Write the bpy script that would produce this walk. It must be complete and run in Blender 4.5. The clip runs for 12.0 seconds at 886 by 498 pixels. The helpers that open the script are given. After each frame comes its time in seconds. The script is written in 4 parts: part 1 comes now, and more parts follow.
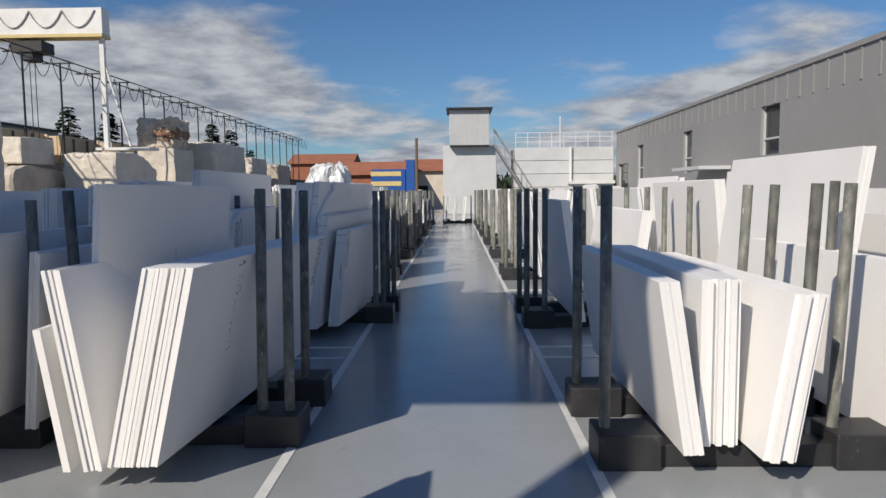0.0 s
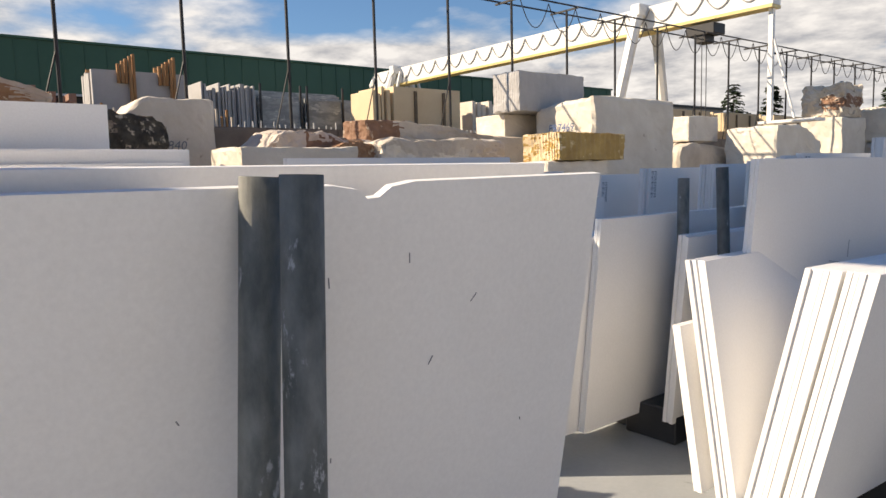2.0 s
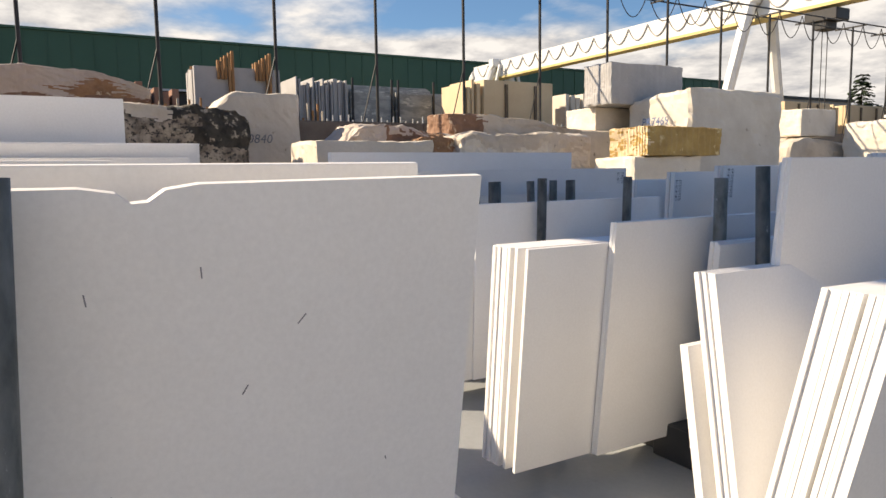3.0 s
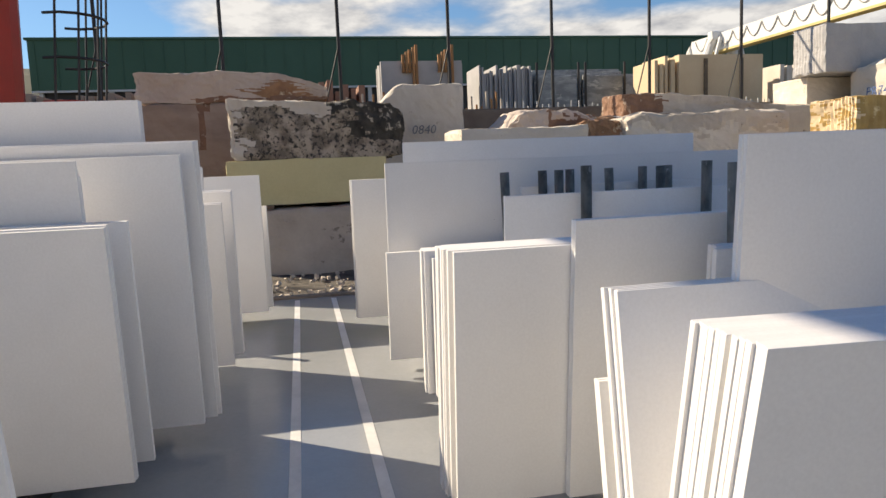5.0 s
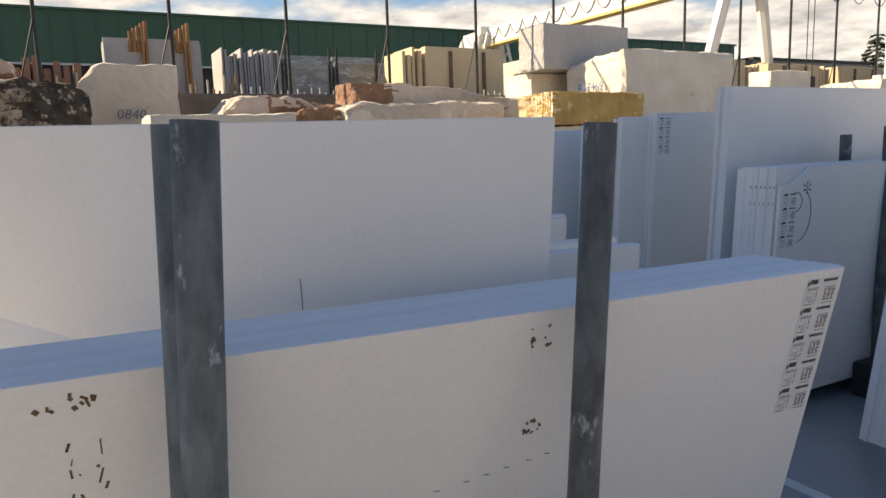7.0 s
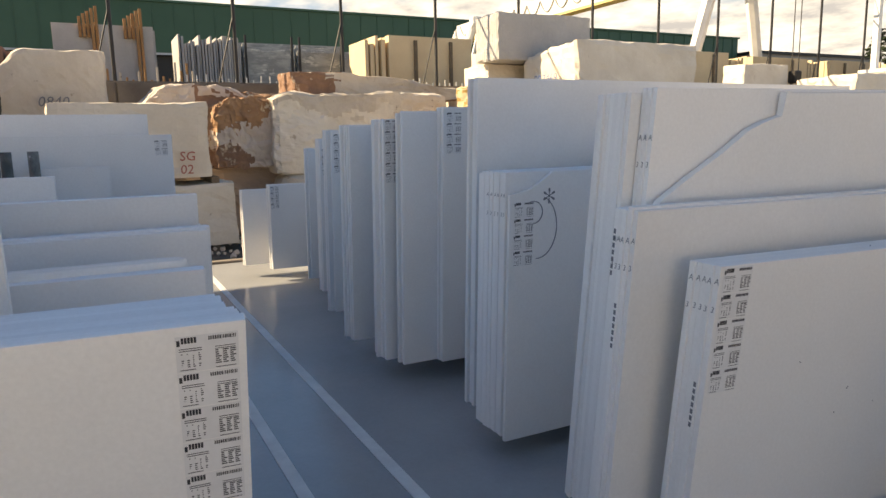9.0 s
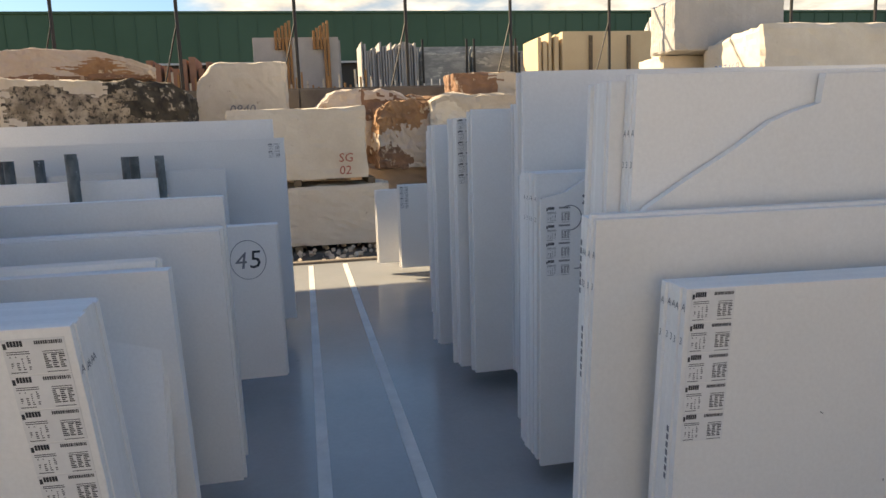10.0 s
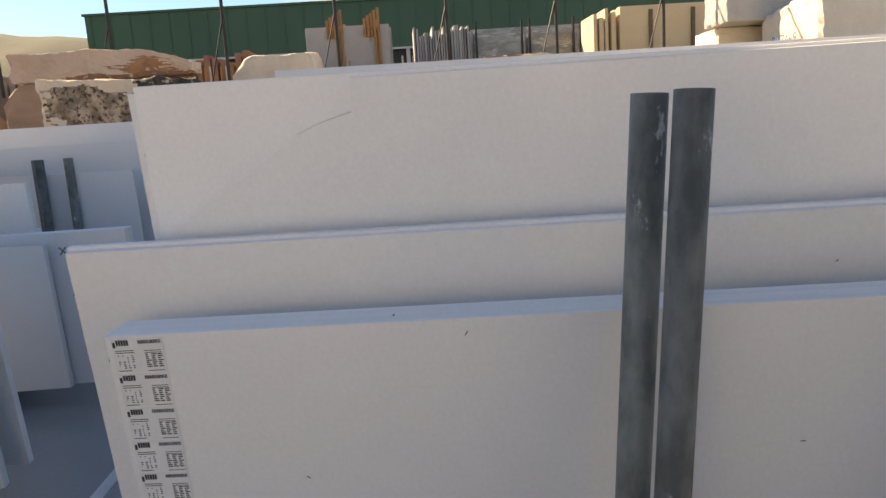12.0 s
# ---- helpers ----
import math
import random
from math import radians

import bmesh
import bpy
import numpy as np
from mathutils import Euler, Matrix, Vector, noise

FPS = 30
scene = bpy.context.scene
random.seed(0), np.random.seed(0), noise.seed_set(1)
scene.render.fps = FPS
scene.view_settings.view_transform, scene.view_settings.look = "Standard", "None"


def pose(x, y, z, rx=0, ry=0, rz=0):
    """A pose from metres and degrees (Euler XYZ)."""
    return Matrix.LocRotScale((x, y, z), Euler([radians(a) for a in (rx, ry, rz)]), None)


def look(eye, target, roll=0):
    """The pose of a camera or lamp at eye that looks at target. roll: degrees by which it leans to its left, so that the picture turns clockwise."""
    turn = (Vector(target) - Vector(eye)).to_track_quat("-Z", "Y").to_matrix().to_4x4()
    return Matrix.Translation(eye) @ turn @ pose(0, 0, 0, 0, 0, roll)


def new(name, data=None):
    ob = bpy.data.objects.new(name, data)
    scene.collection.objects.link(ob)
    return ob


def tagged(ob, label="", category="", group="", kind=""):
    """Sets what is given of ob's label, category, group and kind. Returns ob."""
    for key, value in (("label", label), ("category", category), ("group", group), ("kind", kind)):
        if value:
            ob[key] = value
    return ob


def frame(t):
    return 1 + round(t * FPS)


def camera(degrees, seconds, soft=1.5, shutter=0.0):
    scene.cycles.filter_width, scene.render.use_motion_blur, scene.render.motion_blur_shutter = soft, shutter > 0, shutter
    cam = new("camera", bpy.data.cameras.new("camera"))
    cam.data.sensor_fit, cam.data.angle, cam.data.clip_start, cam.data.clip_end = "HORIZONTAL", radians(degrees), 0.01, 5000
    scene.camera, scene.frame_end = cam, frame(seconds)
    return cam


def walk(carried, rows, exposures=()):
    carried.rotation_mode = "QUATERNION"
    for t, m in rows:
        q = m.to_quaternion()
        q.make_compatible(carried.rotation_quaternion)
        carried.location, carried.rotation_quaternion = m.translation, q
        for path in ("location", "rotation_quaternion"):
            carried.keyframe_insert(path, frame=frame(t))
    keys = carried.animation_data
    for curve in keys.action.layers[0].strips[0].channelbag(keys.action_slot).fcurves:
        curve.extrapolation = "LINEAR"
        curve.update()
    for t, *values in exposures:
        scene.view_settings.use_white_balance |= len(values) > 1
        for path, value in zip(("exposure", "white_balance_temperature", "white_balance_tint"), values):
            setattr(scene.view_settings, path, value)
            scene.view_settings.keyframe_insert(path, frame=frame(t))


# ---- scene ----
cam = camera(65.2, 12.0)
PATH = [
    (0, (2.372, 2.907, 1.529), (2.331, 4.9, 1.362), -0.6),
    (0.5, (2.311, 2.774, 1.511), (1.656, 4.657, 1.356), -0.3),
    (1, (2.164, 3.003, 1.533), (1.057, 4.66, 1.367), -0.9),
    (1.5, (2.061, 3.331, 1.546), (0.656, 4.741, 1.356), -1.1),
    (2, (2.014, 3.602, 1.54), (0.448, 4.829, 1.334), -1.5),
    (2.5, (2.015, 3.859, 1.551), (0.362, 4.964, 1.334), -1.4),
    (3, (2.116, 4.141, 1.545), (0.389, 5.124, 1.328), -0.9),
    (3.5, (2.208, 4.443, 1.541), (0.393, 5.255, 1.325), -1.1),
    (5.5, (2.201, 5.77, 1.528), (0.248, 6.125, 1.288), -2.5),
    (6, (2.267, 6.143, 1.53), (0.352, 6.661, 1.271), -1.5),
    (6.5, (2.335, 6.552, 1.528), (0.487, 7.267, 1.256), -1.2),
    (7, (2.335, 6.968, 1.507), (0.582, 7.885, 1.215), -1.9),
    (7.5, (2.372, 7.365, 1.503), (0.706, 8.427, 1.192), -1.8),
    (9.5, (2.638, 8.824, 1.501), (0.784, 9.509, 1.19), -1.5),
    (10, (2.659, 9.174, 1.484), (0.719, 9.55, 1.181), -2.2),
    (10.5, (2.617, 9.497, 1.49), (0.643, 9.597, 1.185), -2.4),
    (11, (2.662, 9.85, 1.488), (0.687, 9.801, 1.175), -3.4),
    (11.5, (2.625, 10.274, 1.493), (0.653, 10.252, 1.159), -4.3),
    (12, (2.624, 10.64, 1.498), (0.655, 10.725, 1.16), -3.7),
]
walk(cam, [(t, look(eye, target, roll)) for t, eye, target, roll in PATH],
     [(0, -0.09, 6900, 11), (0.5, 0.2, 7200, 11), (1.0, 0.62, 7700, 12), (1.6, 0.72, 8100, 13), (3.0, 0.80, 8500, 13), (3.7, 0.78, 8400, 13), (5.5, 0.66, 8100, 11), (6.5, 0.86, 8900, 12), (7.5, 1.08, 9900, 13), (9.5, 1.3, 11000, 12), (10.5, 1.25, 11100, 12), (11.4, 1.33, 11000, 13), (12.0, 1.34, 11000, 14)])

# ---- world and sun ----
SUN_AZ, SUN_EL = radians(36), radians(36)      # the light travels towards +y, turned to +x
sun_dir = Vector((math.sin(SUN_AZ) * math.cos(SUN_EL), math.cos(SUN_AZ) * math.cos(SUN_EL), -math.sin(SUN_EL)))
world = bpy.data.worlds.new("sky")
scene.world = world
world.use_nodes = True
wt = world.node_tree
wt.nodes.clear()


def wnode(kind, **kw):
    n = wt.nodes.new(kind)
    for k, v in kw.items():
        n.inputs[k].default_value = v
    return n


sky = wt.nodes.new("ShaderNodeTexSky")
sky.sky_type, sky.sun_disc = "NISHITA", False
sky.sun_elevation, sky.sun_rotation = SUN_EL, SUN_AZ + math.pi
sky.air_density, sky.dust_density, sky.ozone_density = 1.0, 0.4, 2.0
coord = wt.nodes.new("ShaderNodeTexCoord")
sep = wt.nodes.new("ShaderNodeSeparateXYZ")
wt.links.new(coord.outputs["Generated"], sep.inputs[0])
lift = wt.nodes.new("ShaderNodeMath")
lift.operation = "ADD"
lift.inputs[1].default_value = 0.16
wt.links.new(sep.outputs["Z"], lift.inputs[0])
flat = wt.nodes.new("ShaderNodeVectorMath")
flat.operation = "DIVIDE"
comb = wt.nodes.new("ShaderNodeCombineXYZ")
for i in range(3):
    wt.links.new(lift.outputs[0], comb.inputs[i])
wt.links.new(coord.outputs["Generated"], flat.inputs[0])
wt.links.new(comb.outputs[0], flat.inputs[1])
cloud_noise = wnode("ShaderNodeTexNoise", Scale=1.0, Detail=8.0, Roughness=0.5)
wt.links.new(flat.outputs[0], cloud_noise.inputs["Vector"])
cover = wt.nodes.new("ShaderNodeMapRange")
for k, v in (("From Min", 0.06), ("From Max", 0.32), ("To Min", 0.15), ("To Max", -0.20)):
    cover.inputs[k].default_value = v
wt.links.new(sep.outputs["Z"], cover.inputs["Value"])
add = wt.nodes.new("ShaderNodeMath")
add.operation = "ADD"
wt.links.new(cloud_noise.outputs[0], add.inputs[0])
wt.links.new(cover.outputs[0], add.inputs[1])
bank = wt.nodes.new("ShaderNodeVectorMath")
bank.operation = "DOT_PRODUCT"
bank.inputs[1].default_value = (-0.80, 0.60, 0.0)
wt.links.new(coord.outputs["Generated"], bank.inputs[0])
bank_amount = wt.nodes.new("ShaderNodeMapRange")
for k, v in (("From Min", 0.78), ("From Max", 0.99), ("To Min", 0.0), ("To Max", 0.16)):
    bank_amount.inputs[k].default_value = v
wt.links.new(bank.outputs["Value"], bank_amount.inputs["Value"])
thick = wt.nodes.new("ShaderNodeMath")
thick.operation = "ADD"
wt.links.new(add.outputs[0], thick.inputs[0])
wt.links.new(bank_amount.outputs[0], thick.inputs[1])
ramp = wt.nodes.new("ShaderNodeValToRGB")
ramp.color_ramp.elements[0].position, ramp.color_ramp.elements[1].position = 0.50, 0.62
wt.links.new(thick.outputs[0], ramp.inputs[0])
shade_noise = wnode("ShaderNodeTexNoise", Scale=4.0, Detail=6.0, Roughness=0.6)
wt.links.new(flat.outputs[0], shade_noise.inputs["Vector"])
cramp = wt.nodes.new("ShaderNodeValToRGB")
cramp.color_ramp.elements[0].position, cramp.color_ramp.elements[0].color = 0.35, (2.7, 3.1, 3.9, 1)
cramp.color_ramp.elements[1].position, cramp.color_ramp.elements[1].color = 0.62, (5.5, 6.0, 6.8, 1)
wt.links.new(shade_noise.outputs[0], cramp.inputs[0])
mix = wt.nodes.new("ShaderNodeMix")
mix.data_type = "RGBA"
wt.links.new(ramp.outputs[0], mix.inputs[0])
tint = wt.nodes.new("ShaderNodeMix")
tint.data_type, tint.blend_type = "RGBA", "MULTIPLY"
tint.inputs[0].default_value = 1.0
tint.inputs[7].default_value = (0.44, 0.69, 0.96, 1)
wt.links.new(sky.outputs[0], tint.inputs[6])
wt.links.new(tint.outputs[2], mix.inputs[6])
wt.links.new(cramp.outputs[0], mix.inputs[7])
bg = wnode("ShaderNodeBackground", Strength=0.092)
wt.links.new(mix.outputs[2], bg.inputs[0])
wout = wt.nodes.new("ShaderNodeOutputWorld")
wt.links.new(bg.outputs[0], wout.inputs[0])

sun = new("sun", bpy.data.lights.new("sun", "SUN"))
sun.data.energy, sun.data.angle, sun.data.color = 4.6, radians(0.55), (1.0, 0.94, 0.85)
sun.rotation_euler = sun_dir.to_track_quat("-Z", "Y").to_euler()


# ---- materials ----
def material(name, base, dark, scale=4.0, fine=60.0, rough=0.6, metal=0.0, bump=0.1, contrast=(0.35, 0.7), spots=None, rvar=0.12, per_object=0.06, stretch=(1, 1, 1), bumpscale=None, spot_scale=9.0, spot_at=0.62):
    """A two-scale procedural surface: base and dark mix by broad noise, fine noise gives grain and relief; spots: a third colour in patches."""
    m = bpy.data.materials.new(name)
    m.use_nodes = True
    nt = m.node_tree
    p = nt.nodes["Principled BSDF"]
    p.inputs["Metallic"].default_value = metal
    tc = nt.nodes.new("ShaderNodeTexCoord")
    mp = nt.nodes.new("ShaderNodeMapping")
    mp.inputs["Scale"].default_value = stretch
    nt.links.new(tc.outputs["Object"], mp.inputs[0])
    info = nt.nodes.new("ShaderNodeObjectInfo")
    shift = nt.nodes.new("ShaderNodeVectorMath")
    shift.operation = "MULTIPLY_ADD"
    nt.links.new(info.outputs["Random"], shift.inputs[0])
    shift.inputs[1].default_value = (37, 17, 51)
    nt.links.new(mp.outputs[0], shift.inputs[2])

    def noise_tex(sc, detail=6.0, ro=0.6):
        n = nt.nodes.new("ShaderNodeTexNoise")
        n.inputs["Scale"].default_value, n.inputs["Detail"].default_value, n.inputs["Roughness"].default_value = sc, detail, ro
        nt.links.new(shift.outputs[0], n.inputs["Vector"])
        return n

    def ramped(src, a, b):
        r = nt.nodes.new("ShaderNodeMapRange")
        r.inputs["From Min"].default_value, r.inputs["From Max"].default_value = a, b
        nt.links.new(src, r.inputs["Value"])
        return r.outputs[0]

    def mixed(fac, a, b, blend="MIX"):
        x = nt.nodes.new("ShaderNodeMix")
        x.data_type, x.blend_type = "RGBA", blend
        for i, v in ((0, fac), (6, a), (7, b)):
            if hasattr(v, "is_linked"):
                nt.links.new(v, x.inputs[i])
            elif i == 0:
                x.inputs[0].default_value = v
            else:
                x.inputs[i].default_value = (*v, 1)
        return x.outputs[2]

    broad, grain = noise_tex(scale), noise_tex(fine, 4.0, 0.65)
    col = mixed(ramped(broad.outputs[0], *contrast), base, dark)
    col = mixed(0.16, col, mixed(ramped(grain.outputs[0], 0.3, 0.7), tuple(0.75 * c for c in base), tuple(min(1, 1.15 * c) for c in base)))
    if spots:
        sp = noise_tex(spot_scale, 8.0, 0.7)
        col = mixed(ramped(sp.outputs[0], spot_at, spot_at + 0.05), col, spots)
    if per_object:
        v = nt.nodes.new("ShaderNodeMapRange")
        v.inputs["To Min"].default_value, v.inputs["To Max"].default_value = 1 - per_object, 1 + per_object * 0.4
        nt.links.new(info.outputs["Random"], v.inputs["Value"])
        g = nt.nodes.new("ShaderNodeCombineColor")
        for i in range(3):
            nt.links.new(v.outputs[0], g.inputs[i])
        col = mixed(1.0, col, g.outputs[0], "MULTIPLY")
    nt.links.new(col, p.inputs["Base Color"])
    rr = nt.nodes.new("ShaderNodeMapRange")
    rr.inputs["To Min"].default_value, rr.inputs["To Max"].default_value = max(0.03, rough - rvar), min(1, rough + rvar)
    nt.links.new(broad.outputs[0], rr.inputs["Value"])
    nt.links.new(rr.outputs[0], p.inputs["Roughness"])
    if bump:
        b = nt.nodes.new("ShaderNodeBump")
        b.inputs["Strength"].default_value, b.inputs["Distance"].default_value = bump, 0.01
        src = noise_tex(bumpscale, 8.0, 0.65) if bumpscale else grain
        nt.links.new(src.outputs[0], b.inputs["Height"])
        nt.links.new(b.outputs[0], p.inputs["Normal"])
    return m


M_MARBLE = material("white_marble", (0.87, 0.86, 0.845), (0.80, 0.79, 0.775), 1.3, 90, 0.5, bump=0.02, contrast=(0.42, 0.75), spots=(0.74, 0.72, 0.69), spot_scale=2.3, spot_at=0.72, per_object=0.05)
M_FLOOR = material("painted_floor", (0.33, 0.35, 0.365), (0.25, 0.27, 0.285), 0.9, 40, 0.19, bump=0.02, contrast=(0.35, 0.75), spots=(0.16, 0.175, 0.19), spot_scale=1.7, spot_at=0.68, rvar=0.10, per_object=0)
M_LINE = material("line_paint", (0.70, 0.71, 0.70), (0.52, 0.53, 0.53), 5, 60, 0.5, bump=0.05, per_object=0)
M_BLACK = material("black_paint", (0.022, 0.022, 0.024), (0.04, 0.04, 0.042), 6, 70, 0.5, bump=0.1, spots=(0.09, 0.085, 0.08), spot_scale=12, spot_at=0.64)
M_STEEL = material("galvanised_steel", (0.225, 0.225, 0.20), (0.085, 0.09, 0.078), 18, 90, 0.6, metal=0.0, bump=0.12, contrast=(0.35, 0.62), spots=(0.46, 0.46, 0.45), spot_scale=15, spot_at=0.61, per_object=0.4, stretch=(1, 1, 0.45))
# also colours the shade in the warehouse's open lower bays
M_DARKSTEEL_AND_SHADE = material("dark_steel_and_shade", (0.02, 0.021, 0.022), (0.035, 0.03, 0.028), 5, 60, 0.5, metal=0.2, bump=0.05)
M_GRAVEL = material("gravel", (0.13, 0.115, 0.095), (0.055, 0.05, 0.045), 5, 35, 0.95, bump=0.9, spots=(0.3, 0.28, 0.25), spot_scale=22, spot_at=0.6, bumpscale=25, per_object=0)
M_EARTH = material("earth", (0.17, 0.14, 0.10), (0.08, 0.085, 0.05), 0.15, 3, 0.95, bump=0.4, per_object=0)
M_CONC = material("weathered_concrete", (0.22, 0.19, 0.16), (0.12, 0.10, 0.085), 1.4, 30, 0.9, bump=0.5, spots=(0.24, 0.21, 0.18), spot_scale=3, spot_at=0.6)
M_GREEN = material("green_cladding", (0.034, 0.112, 0.066), (0.029, 0.098, 0.057), 0.2, 8, 0.5, bump=0.02, per_object=0)
M_GREYCLAD = material("grey_cladding", (0.30, 0.29, 0.285), (0.26, 0.255, 0.25), 0.3, 12, 0.5, bump=0.03, per_object=0)
M_PALECLAD = material("pale_cladding", (0.62, 0.63, 0.63), (0.5, 0.51, 0.51), 0.6, 12, 0.5, bump=0.04)
M_WHITEPAINT = material("white_paint", (0.78, 0.78, 0.76), (0.62, 0.62, 0.6), 1.5, 30, 0.45, bump=0.04)
M_YELLOWPAINT = material("yellow_paint", (0.66, 0.52, 0.22), (0.55, 0.44, 0.2), 1.5, 30, 0.45, bump=0.04)
M_RED = material("red_paint", (0.42, 0.035, 0.02), (0.3, 0.04, 0.025), 2, 30, 0.5, bump=0.06)
M_BLUE = material("blue_paint", (0.02, 0.10, 0.36), (0.02, 0.07, 0.25), 2, 30, 0.4, bump=0.03)
M_GLASS = material("dark_glass", (0.03, 0.035, 0.04), (0.02, 0.02, 0.025), 1, 10, 0.08, bump=0, rvar=0.02)
M_CREAM = material("cream_limestone", (0.72, 0.66, 0.57), (0.60, 0.53, 0.44), 1.4, 26, 0.85, bump=0.5, spots=(0.42, 0.35, 0.27), spot_scale=3.2, spot_at=0.64, bumpscale=12)
M_CREAMRAW = material("weathered_limestone", (0.62, 0.55, 0.46), (0.44, 0.37, 0.30), 1.3, 20, 0.9, bump=0.8, spots=(0.25, 0.21, 0.17), spot_scale=3, spot_at=0.62, bumpscale=9)
M_YELLOWSTONE = material("yellow_stone", (0.70, 0.56, 0.37), (0.62, 0.47, 0.30), 1.0, 30, 0.8, bump=0.3, bumpscale=14)
M_OCHRE = material("ochre_onyx", (0.48, 0.32, 0.11), (0.30, 0.18, 0.06), 2.5, 24, 0.75, bump=0.9, spots=(0.7, 0.55, 0.3), spot_scale=4, spot_at=0.6, bumpscale=10)
M_BROWN = material("brown_travertine", (0.40, 0.31, 0.25), (0.28, 0.205, 0.165), 1.0, 22, 0.88, bump=0.6, spots=(0.38, 0.28, 0.21), spot_scale=3, spot_at=0.62, stretch=(1, 1, 3))
M_PINK = material("pink_marble_block", (0.60, 0.52, 0.45), (0.48, 0.39, 0.32), 1.2, 22, 0.85, bump=0.6, spots=(0.50, 0.36, 0.26), spot_scale=1.6, spot_at=0.60)
M_RUST = material("rust_marble_block", (0.42, 0.24, 0.13), (0.20, 0.10, 0.06), 3, 22, 0.85, bump=0.8, spots=(0.62, 0.52, 0.38), spot_scale=3, spot_at=0.58)
M_DARKCRUST = material("lichen_crust_stone", (0.50, 0.42, 0.33), (0.16, 0.13, 0.10), 3.2, 30, 0.92, bump=1.0, contrast=(0.42, 0.58), spots=(0.055, 0.048, 0.04), spot_scale=13, spot_at=0.52, bumpscale=12)
M_GREYBLOCK = material("grey_marble_block", (0.46, 0.45, 0.44), (0.36, 0.355, 0.35), 1.2, 25, 0.85, bump=0.5, bumpscale=11)
M_REDBLOCK = material("red_brown_slab_block", (0.36, 0.21, 0.15), (0.26, 0.13, 0.09), 2, 24, 0.88, bump=0.8, bumpscale=10)
M_GREYGREEN = material("grey_green_granite", (0.34, 0.35, 0.325), (0.20, 0.215, 0.205), 3, 30, 0.55, bump=0.1, spots=(0.48, 0.48, 0.44), spot_scale=3, spot_at=0.58, per_object=0.35)
M_TIMBER = material("timber", (0.44, 0.23, 0.10), (0.32, 0.16, 0.07), 3, 40, 0.8, bump=0.3, stretch=(4, 4, 0.5))
M_OLDTIMBER = material("old_timber", (0.20, 0.15, 0.10), (0.11, 0.08, 0.06), 3, 40, 0.9, bump=0.4, stretch=(4, 0.5, 4))
M_PAPER = material("label_paper", (0.80, 0.80, 0.80), (0.74, 0.74, 0.74), 3, 40, 0.6, bump=0, per_object=0)
M_INK = material("black_ink", (0.03, 0.03, 0.035), (0.05, 0.05, 0.055), 3, 40, 0.6, bump=0, per_object=0)
M_PENCIL = material("grey_marker", (0.16, 0.17, 0.19), (0.24, 0.25, 0.27), 12, 60, 0.7, bump=0, per_object=0)
M_REDINK = material("red_marker", (0.36, 0.07, 0.05), (0.42, 0.12, 0.09), 10, 60, 0.7, bump=0, per_object=0)
M_BLUEINK = material("blue_marker", (0.05, 0.10, 0.25), (0.10, 0.16, 0.3), 10, 60, 0.7, bump=0, per_object=0)
M_STAIN = material("rust_stain", (0.20, 0.12, 0.06), (0.10, 0.06, 0.035), 14, 60, 0.8, bump=0, per_object=0)
M_STAINLIGHT = material("faint_grey_stain", (0.55, 0.54, 0.52), (0.62, 0.61, 0.59), 14, 60, 0.7, bump=0, per_object=0)
M_LEAF = material("conifer_needles", (0.030, 0.052, 0.022), (0.018, 0.032, 0.014), 2, 20, 0.8, bump=0)
M_BARK = material("bark", (0.10, 0.075, 0.055), (0.06, 0.045, 0.035), 5, 30, 0.9, bump=0.5)
M_HILL = material("scrub_hillside", (0.06, 0.068, 0.042), (0.03, 0.042, 0.026), 0.012, 0.09, 0.95, bump=0, contrast=(0.4, 0.6), spots=(0.10, 0.095, 0.065), spot_scale=0.02, spot_at=0.6)
M_BRICKWALL = material("terracotta_wall", (0.36, 0.14, 0.08), (0.27, 0.10, 0.06), 1, 10, 0.85, bump=0.1)
M_SHEET = material("plastic_sheet", (0.72, 0.73, 0.74), (0.5, 0.52, 0.54), 2.5, 12, 0.45, bump=0.6, bumpscale=6)
M_CORR = M_PALECLAD
M_YELLOWSAWN = material("sawn_yellow_stone", (0.76, 0.68, 0.38), (0.68, 0.60, 0.32), 0.8, 30, 0.75, bump=0.2, bumpscale=14)
M_LICHEN = material("black_lichen_on_stone", (0.035, 0.032, 0.028), (0.09, 0.08, 0.065), 5, 30, 0.95, bump=1.0, contrast=(0.4, 0.6), spots=(0.5, 0.45, 0.37), spot_scale=6, spot_at=0.56, bumpscale=12)
M_REDBREAK = material("red_brown_fracture", (0.30, 0.17, 0.11), (0.16, 0.09, 0.06), 4, 24, 0.9, bump=1.0, spots=(0.52, 0.42, 0.33), spot_scale=4, spot_at=0.57, bumpscale=9)
M_VEINED = material("veined_grey_granite", (0.36, 0.37, 0.36), (0.20, 0.215, 0.215), 1.6, 24, 0.5, bump=0.1, contrast=(0.42, 0.56), spots=(0.55, 0.55, 0.52), spot_scale=2.2, spot_at=0.57, per_object=0.15, stretch=(1, 1, 2.6))


# ---- mesh helpers ----
def mesh_of(bm, name, mat, smooth=False):
    me = bpy.data.meshes.new(name)
    bm.to_mesh(me)
    bm.free()
    me.materials.append(mat)
    if smooth:
        for p in me.polygons:
            p.use_smooth = True
    return me


def part(name, bm, mat, parent=None, label="", smooth=False):
    ob = new(name, mesh_of(bm, name, mat, smooth) if isinstance(bm, bmesh.types.BMesh) else bm)
    if parent:
        ob.parent = parent
    if label:
        ob["label"] = label
    return ob


